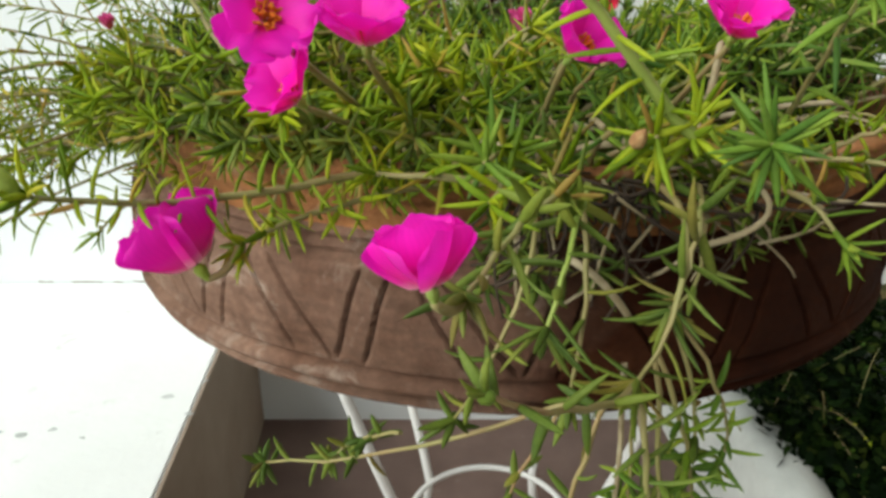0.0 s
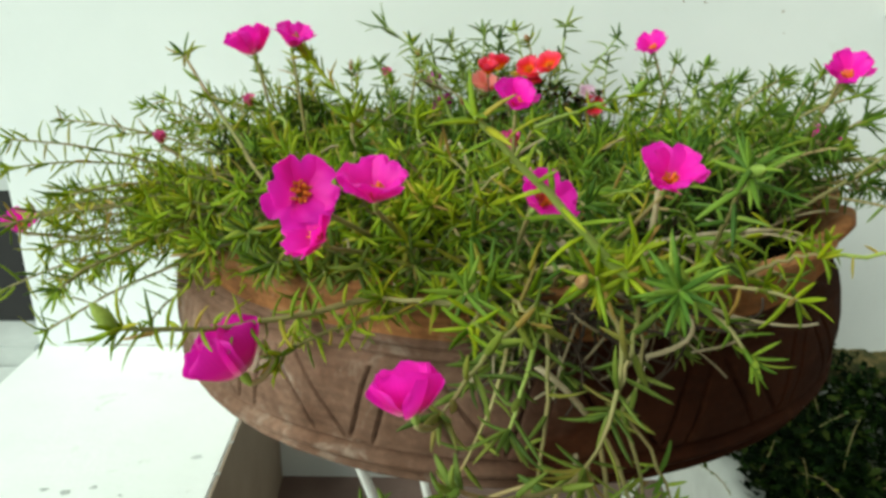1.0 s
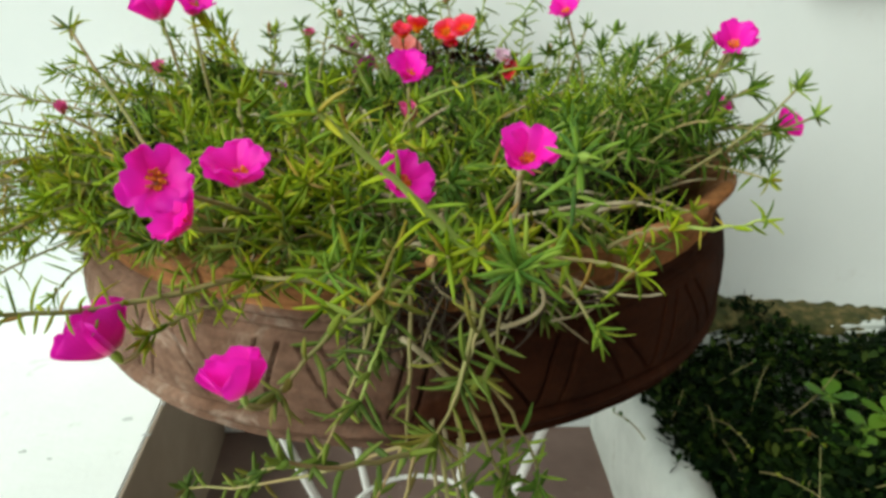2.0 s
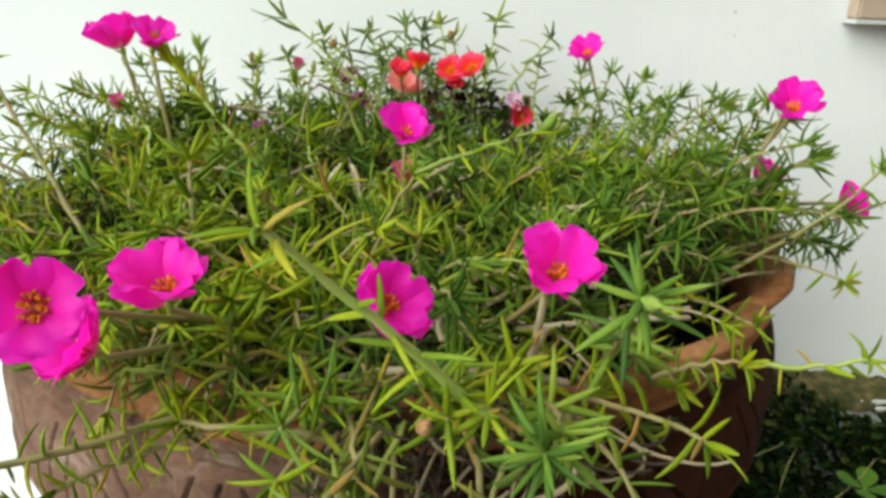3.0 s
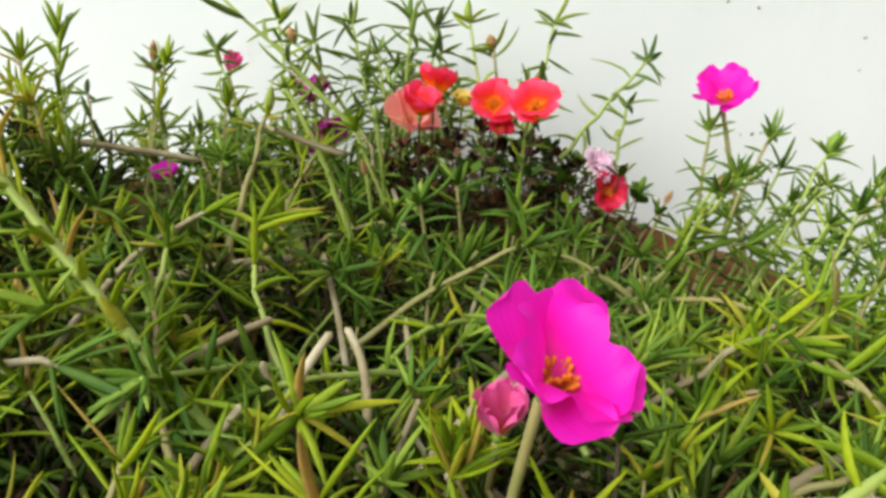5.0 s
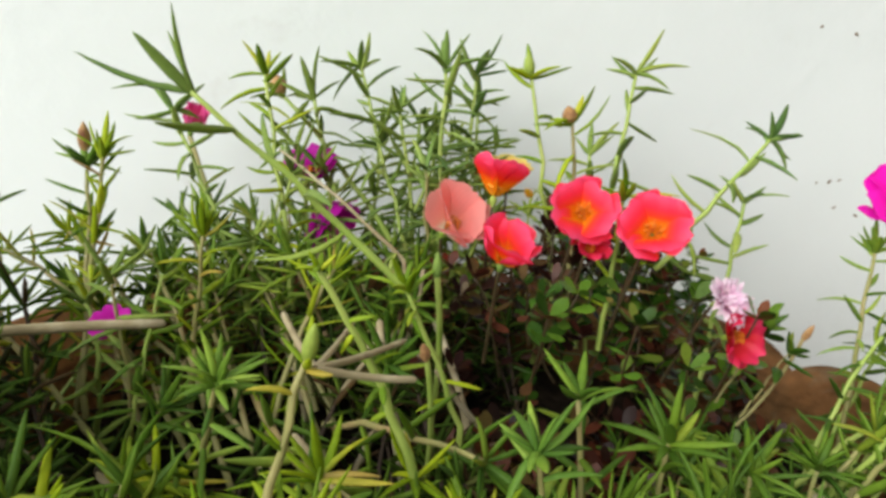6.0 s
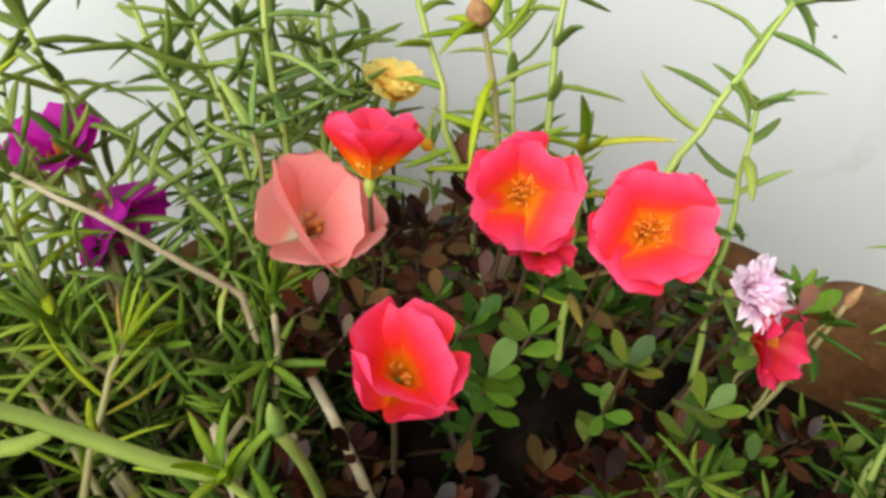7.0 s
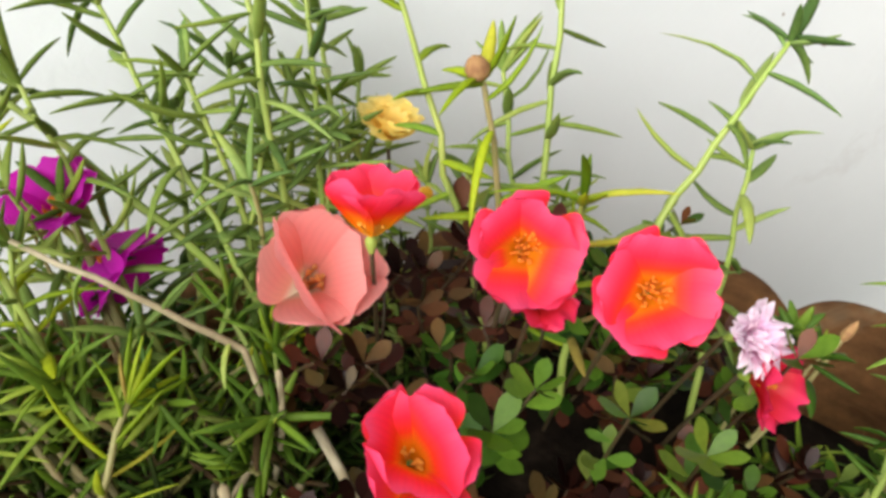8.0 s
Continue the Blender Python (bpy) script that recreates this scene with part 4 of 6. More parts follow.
spill(rng, 236, 263, 10, -0.06, 0.0, -0.02, 0.012, leaf_mat=M_LEAF)
spill(rng, 172, 222, 11, 0.02, 0.16, 0.04, 0.12, leaf_mat=M_LEAF)
spill(rng, 165, 205, 14, 0.02, 0.12, 0.04, 0.10, leaf_mat=M_LEAF)
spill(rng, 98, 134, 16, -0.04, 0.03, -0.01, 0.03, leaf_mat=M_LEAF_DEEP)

front, front_l, front_r, left, mid, right, back_l, back, back_r = plants
# long-leaved shoots that lean out over the front of the rim
rng_f = np.random.default_rng(77)
for k in range(13):
    x = 0.03 + 0.13 * rng_f.uniform(0, 1)
    b = (x, 0.385 + rng_f.uniform(-0.02, 0.02), 0.64)
    t = (x + rng_f.normal(0, 0.025), 0.315 + rng_f.uniform(-0.035, 0.035), 0.676 + rng_f.uniform(-0.014, 0.026))
    sprig(nearest_plant(b), rng_f, b, t, (0, -0.005, 0.022), leaf=rng_f.uniform(0.023, 0.030), width=rng_f.uniform(0.0032, 0.0042), stem=0.002,
          dense=0.7, bare=0.15, rosette=6, leaf_mat=(M_LEAF, M_LEAF_COOL, M_LEAF_DUSTY)[int(rng_f.integers(0, 3))])
for a0, a1, count in ((224, 264, 30), (288, 316, 14), (188, 232, 34)):
    for k in range(count):
        a = radians(rng_f.uniform(a0, a1))
        o = np.array([math.cos(a), math.sin(a), 0])
        side = np.array([-o[1], o[0], 0])
        b = np.array([CX, CY, 0.640]) + o * rng_f.uniform(0.20, 0.26) + side * rng_f.normal(0, 0.02)
        t = np.array([CX, CY, 0.664]) + o * rng_f.uniform(0.290, 0.338) + side * rng_f.normal(0, 0.035)
        t[2] += rng_f.uniform(-0.018, 0.014) if a0 > 200 else rng_f.uniform(-0.045, 0.012)
        if rng_f.random() < 0.3:
            t[:2] -= o[:2] * 0.02
            stalk(nearest_plant(b), b, t + (0, 0, -0.006), rng_f.uniform(0.0008, 0.0014), (rng_f.normal(0, 0.012), 0, 0.025), M_DRY, "dry_twig")
        else:
            sprig(nearest_plant(b), rng_f, b, t, (0, 0, 0.022), leaf=rng_f.uniform(0.017, 0.025), width=rng_f.uniform(0.0030, 0.0040), stem=0.0015,
                  dense=0.75, bare=0.25, rosette=7, leaf_mat=M_LEAF if rng_f.random() < 0.6 else M_LEAF_DUSTY, stem_mat=M_STEM if rng_f.random() < 0.7 else M_DRY)
# shoots that hook over the rim's top at the front and -x side
for k in range(52):
    a = radians(rng_f.uniform(198, 264))
    o = np.array([math.cos(a), math.sin(a), 0])
    side = np.array([-o[1], o[0], 0])
    b = np.array([CX, CY, 0.650]) + o * rng_f.uniform(0.23, 0.28)
    t = np.array([CX, CY, rng_f.uniform(0.662, 0.690)]) + o * rng_f.uniform(0.305, 0.348) + side * rng_f.normal(0, 0.035)
    sprig(nearest_plant(b), rng_f, b, t, (0, 0, 0.014), leaf=rng_f.uniform(0.019, 0.026), width=rng_f.uniform(0.0030, 0.0040), stem=0.0014, dense=1.0, bare=0.2, rosette=9,
          leaf_mat=M_LEAF if rng_f.random() < 0.65 else M_LEAF_DUSTY, stem_mat=M_STEM if rng_f.random() < 0.6 else M_DRY)
SHOOTS = [
    # plant, base, tip, bend, options
    (front, (0.105, 0.300, 0.690), (0.024, 0.272, 0.777), (0, 0.004, 0.0), dict(leaf=0.025, width=0.0038, stem=0.0028, dense=0.6, bare=0.02, rosette=7, stem_mat=M_STEM_GREEN)),
    (front, (0.125, 0.42, 0.640), (0.105, 0.300, 0.690), (0, -0.01, 0.02), dict(stem=0.0028, dense=0.4, bare=0.3)),
    (front_l, (-0.030, 0.325, 0.668), (-0.151, 0.256, 0.678), (-0.02, -0.01, -0.012), dict(leaf=0.021, dense=1.4, stem=0.0020, bare=0.1, rosette=9)),
    (front_l, (0.040, 0.318, 0.662), (-0.030, 0.322, 0.668), (0, -0.005, 0.004), dict(stem=0.0024, dense=0.3, bare=0.4)),
    (front_l, (0.000, 0.345, 0.655), (-0.085, 0.292, 0.645), (0, 0, 0.01), dict(leaf=0.019, dense=1.7, bare=0.1)),
    (front, (0.060, 0.320, 0.665), (0.008, 0.205, 0.662), (0.0, -0.03, 0.022), dict(width=0.0044, leaf_mat=M_LEAF_DUSTY, leaf=0.019, dense=0.6)),
    (front, (0.100, 0.335, 0.662), (0.080, 0.258, 0.598), (0.02, -0.04, 0.035), dict(leaf_mat=M_LEAF_DUSTY, leaf=0.029, width=0.0037, stem=0.0026, dense=0.4, bare=0.4, rosette=13)),
    (front, (0.080, 0.258, 0.598), (0.014, 0.182, 0.644), (0.0, -0.01, -0.012), dict(width=0.0044, leaf_mat=M_LEAF_DUSTY, leaf=0.022, stem=0.0024, dense=0.35, bare=0.2, rosette=4)),
    (front, (0.070, 0.335, 0.660), (0.040, 0.245, 0.628), (0.0, -0.03, 0.03), dict(width=0.0044, leaf_mat=M_LEAF_DUSTY, leaf=0.027, dense=0.75, stem=0.0022, stem_mat=M_STEM_GREEN)),
    (front, (0.120, 0.330, 0.660), (0.094, 0.270, 0.625), (0.0, -0.03, 0.03), dict(width=0.0044, leaf_mat=M_LEAF_DUSTY, leaf=0.028, dense=0.75, stem=0.0022)),
    (front, (0.045, 0.335, 0.660), (0.006, 0.292, 0.555), (0.02, -0.05, 0.03), dict(width=0.0044, leaf_mat=M_LEAF_DUSTY, leaf=0.020, dense=0.45, stem=0.0020, bare=0.5)),
    (front, (0.080, 0.262, 0.596), (0.088, 0.272, 0.500), (0.01, -0.03, 0.0), dict(width=0.0044, leaf_mat=M_LEAF_DUSTY, leaf=0.026, dense=0.5, stem=0.0022, bare=0.05)),
    (front, (0.074, 0.264, 0.594), (0.052, 0.285, 0.480), (-0.01, -0.02, 0.0), dict(width=0.0044, leaf_mat=M_LEAF_DUSTY, leaf=0.021, dense=0.35, stem=0.002, bare=0.3)),
    (front, (0.110, 0.310, 0.600), (0.128, 0.318, 0.492), (0.015, -0.02, 0.0), dict(width=0.0044, leaf_mat=M_LEAF_DUSTY, leaf=0.018, dense=0.9, stem=0.0018, bare=0.3, rosette=14)),
    (front, (0.112, 0.310, 0.600), (0.152, 0.328, 0.498), (0.02, -0.02, 0.0), dict(leaf=0.018, width=0.0036, dense=1.0, stem=0.0017, bare=0.3, rosette=14, leaf_mat=M_LEAF_COOL)),
    (front, (0.095, 0.305, 0.560), (0.105, 0.335, 0.452), (0.0, -0.02, 0.0), dict(leaf=0.018, width=0.0036, dense=0.9, stem=0.0017, bare=0.4, rosette=14, leaf_mat=M_LEAF_COOL)),
    (front, (0.118, 0.335, 0.655), (0.110, 0.310, 0.600), (0.01, -0.03, 0.02), dict(width=0.0044, leaf_mat=M_LEAF_DUSTY, leaf=0.022, dense=0.5, stem=0.002)),
    (front, (0.060, 0.300, 0.560), (0.030, 0.330, 0.450), (-0.01, -0.01, 0.0), dict(width=0.0044, leaf_mat=M_LEAF_DUSTY, leaf=0.017, dense=0.8, stem=0.0016, bare=0.4, rosette=13)),
    (front, (0.062, 0.300, 0.560), (-0.109, 0.365, 0.472), (0.01, -0.02, 0.0), dict(width=0.0044, leaf_mat=M_LEAF_DUSTY, leaf=0.017, dense=0.35, stem=0.0021, bare=0.6, rosette=14)),
    (front, (0.068, 0.335, 0.658), (0.062, 0.300, 0.560), (0, -0.04, 0.03), dict(width=0.0044, leaf_mat=M_LEAF_DUSTY, stem=0.0023, dense=0.3, bare=0.5)),
    (front, (-0.02, 0.31, 0.535), (-0.070, 0.375, 0.468), (0, 0, 0.01), dict(width=0.0044, leaf_mat=M_LEAF_DUSTY, leaf=0.016, dense=0.9, rosette=14)),
    (front, (0.100, 0.300, 0.590), (0.135, 0.318, 0.470), (0.01, -0.02, 0.0), dict(leaf=0.022, width=0.0042, dense=1.1, stem=0.0020, bare=0.3, rosette=16, leaf_mat=M_LEAF_DEEP)),
    (front, (0.085, 0.275, 0.590), (0.100, 0.296, 0.440), (0.01, -0.02, 0.0), dict(leaf=0.019, width=0.0038, dense=0.5, stem=0.0020, bare=0.3, rosette=9, leaf_mat=M_LEAF_DUSTY, stem_mat=M_DRY)),
    (front, (0.078, 0.270, 0.600), (0.086, 0.294, 0.430), (0.0, -0.02, 0.0), dict(leaf=0.019, width=0.0038, dense=0.5, stem=0.0020, bare=0.3, rosette=9, leaf_mat=M_LEAF_DEEP, stem_mat=M_DRY)),
    (front, (0.092, 0.275, 0.600), (0.112, 0.290, 0.455), (0.0, -0.02, 0.0), dict(leaf=0.021, width=0.0040, dense=0.8, stem=0.0018, bare=0.4, rosette=12, leaf_mat=M_LEAF_DEEP)),
    (front_r, (0.150, 0.350, 0.662), (0.123, 0.268, 0.694), (0, -0.02, 0.006), dict(leaf=0.027, width=0.0036, stem=0.0024, dense=0.35, rosette=17, leaf_mat=M_LEAF_COOL)),
    (front_r, (0.150, 0.345, 0.660), (0.176, 0.296, 0.642), (0, -0.02, 0.012), dict(leaf=0.021, dense=0.9, rosette=15, leaf_mat=M_LEAF_COOL)),
    (front_r, (0.175, 0.400, 0.655), (0.155, 0.282, 0.751), (0.0, -0.01, 0.0), dict(leaf=0.026, dense=0.6, rosette=14, leaf_mat=M_LEAF_COOL)),
    (front_r, (0.200, 0.380, 0.660), (0.236, 0.357, 0.682), (0, 0, 0.01), dict(leaf=0.019, dense=0.7)),
    (front_r, (0.236, 0.357, 0.682), (0.292, 0.350, 0.690), (0, 0, -0.004), dict(leaf=0.017, dense=0.35, stem_mat=M_STEM_GREEN, rosette=7)),
    (right, (0.270, 0.500, 0.665), (0.375, 0.500, 0.748), (0.02, 0, -0.005), dict(leaf=0.019, dense=0.45, stem=0.0018, leaf_mat=M_LEAF_COOL)),
    (right, (0.285, 0.520, 0.680), (0.420, 0.545, 0.716), (0, 0, -0.006), dict(leaf=0.020, dense=0.4, stem=0.0018, leaf_mat=M_LEAF_COOL)),
    (right, (0.290, 0.55, 0.670), (0.350, 0.470, 0.680), (0, 0, 0.01), dict(leaf=0.017, dense=0.5)),
    (front_l, (-0.095, 0.44, 0.660), (-0.205, 0.520, 0.796), (0.0, 0, -0.01), dict(leaf=0.020, dense=0.35, stem=0.0021, bare=0.25)),
    (mid, (0.018, 0.520, 0.655), (-0.034, 0.508, 0.720), (0, 0, 0), dict(leaf=0.022, dense=0.8, stem=0.002)),
    (mid, (-0.052, 0.445, 0.648), (-0.066, 0.476, 0.748), (0.0, -0.02, 0.0), dict(leaf=0.026, width=0.0046, dense=1.3, stem=0.0026, bare=0.1)),
    (mid, (0.070, 0.478, 0.742), (0.154, 0.524, 0.762), (0, 0, 0.004), dict(leaf=0.020, dense=0.8, stem=0.0019, stem_mat=M_STEM_GREEN)),
    (mid, (0.030, 0.505, 0.650), (0.070, 0.478, 0.742), (0, 0, 0.01), dict(leaf=0.018, dense=0.6)),
    (mid, (0.060, 0.470, 0.655), (0.075, 0.450, 0.712), (0, 0, 0), dict(leaf=0.021, dense=1.0, rosette=14)),
    (back_l, (-0.010, 0.600, 0.660), (-0.138, 0.655, 0.788), (0.0, 0, -0.004), dict(leaf=0.024, width=0.0044, spread=0.6, dense=1.5, stem=0.0027, bare=0.12, stem_mat=M_STEM_GREEN)),
    (mid, (0.008, 0.822, 0.745), (-0.076, 0.840, 0.812), (0.0, 0.0, 0.004), dict(leaf=0.044, width=0.0044, stem=0.0018, dense=0.17, bare=0.2, rosette=5, spread=0.9, stem_mat=M_STEM_GREEN, leaf_mat=M_LEAF_BACK)),
    (mid, (0.045, 0.805, 0.650), (0.008, 0.822, 0.745), (0.01, 0.0, 0.0), dict(leaf=0.02, stem=0.0017, dense=0.3, bare=0.4, stem_mat=M_STEM_GREEN)),
    (mid, (0.012, 0.775, 0.690), (-0.030, 0.785, 0.773), (0.006, 0.0, 0.0), dict(leaf=0.012, width=0.0034, stem=0.0021, dense=0.45, bare=0.3, rosette=6, stem_mat=M_STEM_GREEN)),
    (mid, (0.030, 0.770, 0.640), (0.012, 0.775, 0.690), (0.0, 0.0, 0.0), dict(stem=0.0024, dense=0.4, stem_mat=M_STEM_GREEN)),
    (mid, (-0.050, 0.715, 0.690), (-0.033, 0.741, 0.768), (0.0, 0.0, 0.0), dict(leaf=0.014, width=0.0032, stem=0.0020, dense=0.1, bare=0.5, rosette=4)),
    (mid, (-0.06, 0.70, 0.65), (-0.050, 0.715, 0.690), (0.0, 0.0, 0.0), dict(stem=0.0026, dense=0.4)),
    (mid, (-0.072, 0.800, 0.650), (-0.060, 0.776, 0.733), (0.0, 0.0, 0.0), dict(leaf=0.019, width=0.0029, dense=0.9, rosette=24, leaf_mat=M_LEAF_COOL)),
    (mid, (0.085, 0.745, 0.640), (0.067, 0.771, 0.732), (0.0, 0.0, 0.0), dict(leaf=0.024, width=0.0040, dense=0.7, rosette=6, leaf_mat=M_LEAF_DEEP)),
    (mid, (0.065, 0.735, 0.640), (0.045, 0.748, 0.728), (0.0, 0.0, 0.0), dict(leaf=0.026, width=0.0044, dense=0.9, rosette=12, leaf_mat=M_LEAF_COOL)),
    (mid, (0.105, 0.740, 0.640), (0.100, 0.757, 0.722), (0.0, 0.0, 0.0), dict(leaf=0.026, width=0.0044, dense=0.9, rosette=12, leaf_mat=M_LEAF_DEEP)),
    (right, (0.140, 0.735, 0.640), (0.135, 0.752, 0.712), (0.0, 0.0, 0.0), dict(leaf=0.025, width=0.0040, dense=0.9, rosette=12, leaf_mat=M_LEAF_DEEP)),
    (right, (0.170, 0.745, 0.640), (0.180, 0.765, 0.700), (0.0, 0.0, 0.0), dict(leaf=0.024, width=0.0038, dense=0.9, rosette=12, leaf_mat=M_LEAF_DEEP)),
    (back_l, (-0.16, 0.80, 0.65), (-0.200, 0.87, 0.758), (0, 0, 0), dict(leaf=0.023, width=0.0034, dense=1.5, spread=0.62)),
    (back_l, (-0.13, 0.86, 0.65), (-0.125, 0.915, 0.757), (0, 0, 0), dict(leaf=0.022, width=0.0034, dense=1.4, spread=0.62)),
    (back_l, (-0.17, 0.745, 0.65), (-0.22, 0.76, 0.785), (0, 0, 0), dict(leaf=0.018, dense=0.6, spread=0.6, leaf_mat=M_LEAF)),
    (back_l, (-0.16, 0.82, 0.65), (-0.190, 0.905, 0.770), (0, 0, 0), dict(leaf=0.027, width=0.0034, stem=0.0022, dense=1.7, spread=0.58, rosette=12, stem_mat=M_STEM_GREEN)),
    (back_l, (-0.14, 0.79, 0.65), (-0.165, 0.80, 0.748), (0, 0, 0), dict(leaf=0.020, dense=1.1, spread=0.65)),
    (back_l, (-0.17, 0.80, 0.65), (-0.235, 0.845, 0.760), (0, 0, 0), dict(leaf=0.020, dense=1.1, spread=0.65, leaf_mat=M_LEAF_COOL)),
    (back_l, (-0.08, 0.86, 0.65), (-0.075, 0.87, 0.742), (0, 0, 0), dict(leaf=0.019, dense=1.1, spread=0.7)),
    (back, (0.022, 0.955, 0.700), (-0.046, 1.003, 0.769), (0, 0, 0.008), dict(leaf=0.020, dense=0.25, stem=0.0020, bare=0.3, rosette=4, stem_mat=M_STEM_GREEN, leaf_mat=M_LEAF_BACK)),
    (back, (0.040, 0.925, 0.660), (-0.001, 1.007, 0.790), (0, 0, 0.01), dict(leaf=0.025, dense=0.78, stem=0.0016, bare=0.25, rosette=5, leaf_mat=M_LEAF_BACK)),
    (back, (0.060, 0.940, 0.650), (0.068, 0.996, 0.797), (0, 0, 0.01), dict(leaf=0.026, dense=1.00, stem=0.0017, bare=0.2, rosette=5, leaf_mat=M_LEAF_BACK)),
    (back, (0.075, 0.965, 0.650), (0.094, 1.012, 0.748), (0, 0, 0.01), dict(leaf=0.018, dense=0.93, rosette=5, leaf_mat=M_LEAF_BACK)),
    (back, (0.030, 0.960, 0.650), (0.040, 1.010, 0.760), (0, 0, 0.01), dict(leaf=0.026, dense=1.00, rosette=5, leaf_mat=M_LEAF_BACK)),
    (back, (0.010, 0.950, 0.650), (0.015, 1.000, 0.745), (0, 0, 0.01), dict(leaf=0.026, dense=1.00, rosette=5, leaf_mat=M_LEAF_BACK)),
    (back_r, (0.112, 0.900, 0.680), (0.089, 0.957, 0.806), (0.004, 0, 0), dict(leaf=0.020, dense=0.39, stem=0.0017, bare=0.4, rosette=5, stem_mat=M_STEM_GREEN)),
    (back_r, (0.114, 0.890, 0.690), (0.104, 0.922, 0.793), (0.004, 0, 0), dict(leaf=0.021, dense=0.46, stem=0.0016, bare=0.4, rosette=6, stem_mat=M_STEM)),
    (back_r, (0.132, 0.905, 0.660), (0.160, 0.975, 0.812), (0.0, 0, 0.01), dict(leaf=0.025, dense=0.62, stem=0.0018, bare=0.2, rosette=7, leaf_mat=M_LEAF_BACK)),
    (back_r, (0.130, 0.875, 0.680), (0.128, 0.890, 0.765), (0, 0, 0), dict(leaf=0.026, width=0.0038, dense=0.70, rosette=6)),
    (back_r, (0.160, 0.893, 0.722), (0.219, 0.914, 0.797), (-0.002, 0, 0), dict(leaf=0.025, dense=0.62, stem=0.0018, bare=0.1, rosette=7, stem_mat=M_STEM_GREEN, leaf_mat=M_LEAF_BACK)),
    (back, (0.045, 0.945, 0.650), (0.022, 0.985, 0.772), (0, 0, 0.01), dict(leaf=0.026, dense=0.93, stem=0.0017, rosette=5, leaf_mat=M_LEAF_BACK)),
    (back, (0.050, 0.930, 0.650), (0.045, 0.980, 0.800), (0, 0, 0.01), dict(leaf=0.026, dense=0.93, stem=0.0019, rosette=5, leaf_mat=M_LEAF_BACK, stem_mat=M_STEM_GREEN)),
    (back, (0.055, 0.955, 0.650), (0.052, 1.015, 0.745), (0, 0, 0.01), dict(leaf=0.025, dense=1.00, rosette=5, leaf_mat=M_LEAF_BACK)),
    (back, (0.000, 0.935, 0.650), (-0.028, 0.985, 0.775), (0, 0, 0.01), dict(leaf=0.025, dense=0.93, stem=0.0017, rosette=5, leaf_mat=M_LEAF_BACK)),
    (back, (0.075, 0.945, 0.650), (0.076, 1.010, 0.775), (0, 0, 0.01), dict(leaf=0.025, dense=0.78, rosette=5, leaf_mat=M_LEAF_BACK)),
    (back, (0.085, 0.925, 0.650), (0.086, 0.985, 0.725), (0, 0, 0.01), dict(leaf=0.024, dense=1.00, rosette=5, leaf_mat=M_LEAF_BACK)),
    (back, (-0.03, 0.91, 0.650), (-0.055, 0.965, 0.790), (0, 0, 0.01), dict(leaf=0.022, dense=0.78, rosette=5, leaf_mat=M_LEAF)),
    (back, (-0.05, 0.92, 0.650), (-0.105, 0.985, 0.760), (0, 0, 0.01), dict(leaf=0.022, dense=1.00, rosette=5, leaf_mat=M_LEAF_BACK)),
    (back_r, (0.14, 0.92, 0.650), (0.150, 0.990, 0.755), (0, 0, 0.01), dict(leaf=0.024, dense=0.78, rosette=5, leaf_mat=M_LEAF_BACK)),
    (back_r, (0.19, 0.86, 0.650), (0.205, 0.90, 0.765), (0, 0, 0.0), dict(leaf=0.020, dense=0.78, rosette=5, leaf_mat=M_LEAF_BACK)),
    (back_r, (0.19, 0.79, 0.650), (0.235, 0.775, 0.752), (0, 0, 0.0), dict(leaf=0.018, dense=0.78, rosette=5, leaf_mat=M_LEAF_DEEP)),
    (right, (0.255, 0.775, 0.650), (0.300, 0.797, 0.766), (0, 0, 0), dict(leaf=0.019, dense=0.6, stem_mat=M_STEM_GREEN, leaf_mat=M_LEAF_COOL)),
    (back_r, (0.195, 0.775, 0.650), (0.215, 0.760, 0.746), (0, 0, 0), dict(leaf=0.018, dense=0.6, leaf_mat=M_LEAF_DEEP)),
    (back_l, (-0.125, 0.855, 0.650), (-0.134, 0.922, 0.750), (0, 0, 0), dict(leaf=0.021, dense=0.8, leaf_mat=M_LEAF_COOL)),
    (right, (0.235, 0.800, 0.650), (0.244, 0.845, 0.765), (0, 0, 0), dict(leaf=0.020, dense=0.9, leaf_mat=M_LEAF_COOL)),
    (right, (0.225, 0.780, 0.650), (0.270, 0.815, 0.770), (0, 0, 0), dict(leaf=0.020, dense=0.9, leaf_mat=M_LEAF_COOL)),
    (right, (0.245, 0.740, 0.650), (0.315, 0.760, 0.752), (0, 0, 0), dict(leaf=0.019, dense=0.9, leaf_mat=M_LEAF_COOL)),
    (right, (0.255, 0.700, 0.650), (0.350, 0.700, 0.755), (0, 0, 0), dict(leaf=0.019, dense=0.9, leaf_mat=M_LEAF_COOL)),
    (right, (0.255, 0.680, 0.650), (0.385, 0.655, 0.752), (0.03, 0, -0.01), dict(leaf=0.018, dense=0.55, leaf_mat=M_LEAF_COOL)),
]
for owner, b, t, bend, kw in SHOOTS:
    if owner is front and t[2] < 0.66:
        kw["stem"] = kw.get("stem", 0.0017) * 0.72
    if owner in (back, back_r):
        kw.setdefault("stem_mat", M_STEM_GREEN)
        kw.setdefault("width", 0.0048)
        kw["leaf"] *= 1.18
    sprig(owner, rng, b, t, bend, single=True, **kw)

# the thicket of upright shoots before the wall, and shoots that lean out on the other side
rng_b = np.random.default_rng(91)
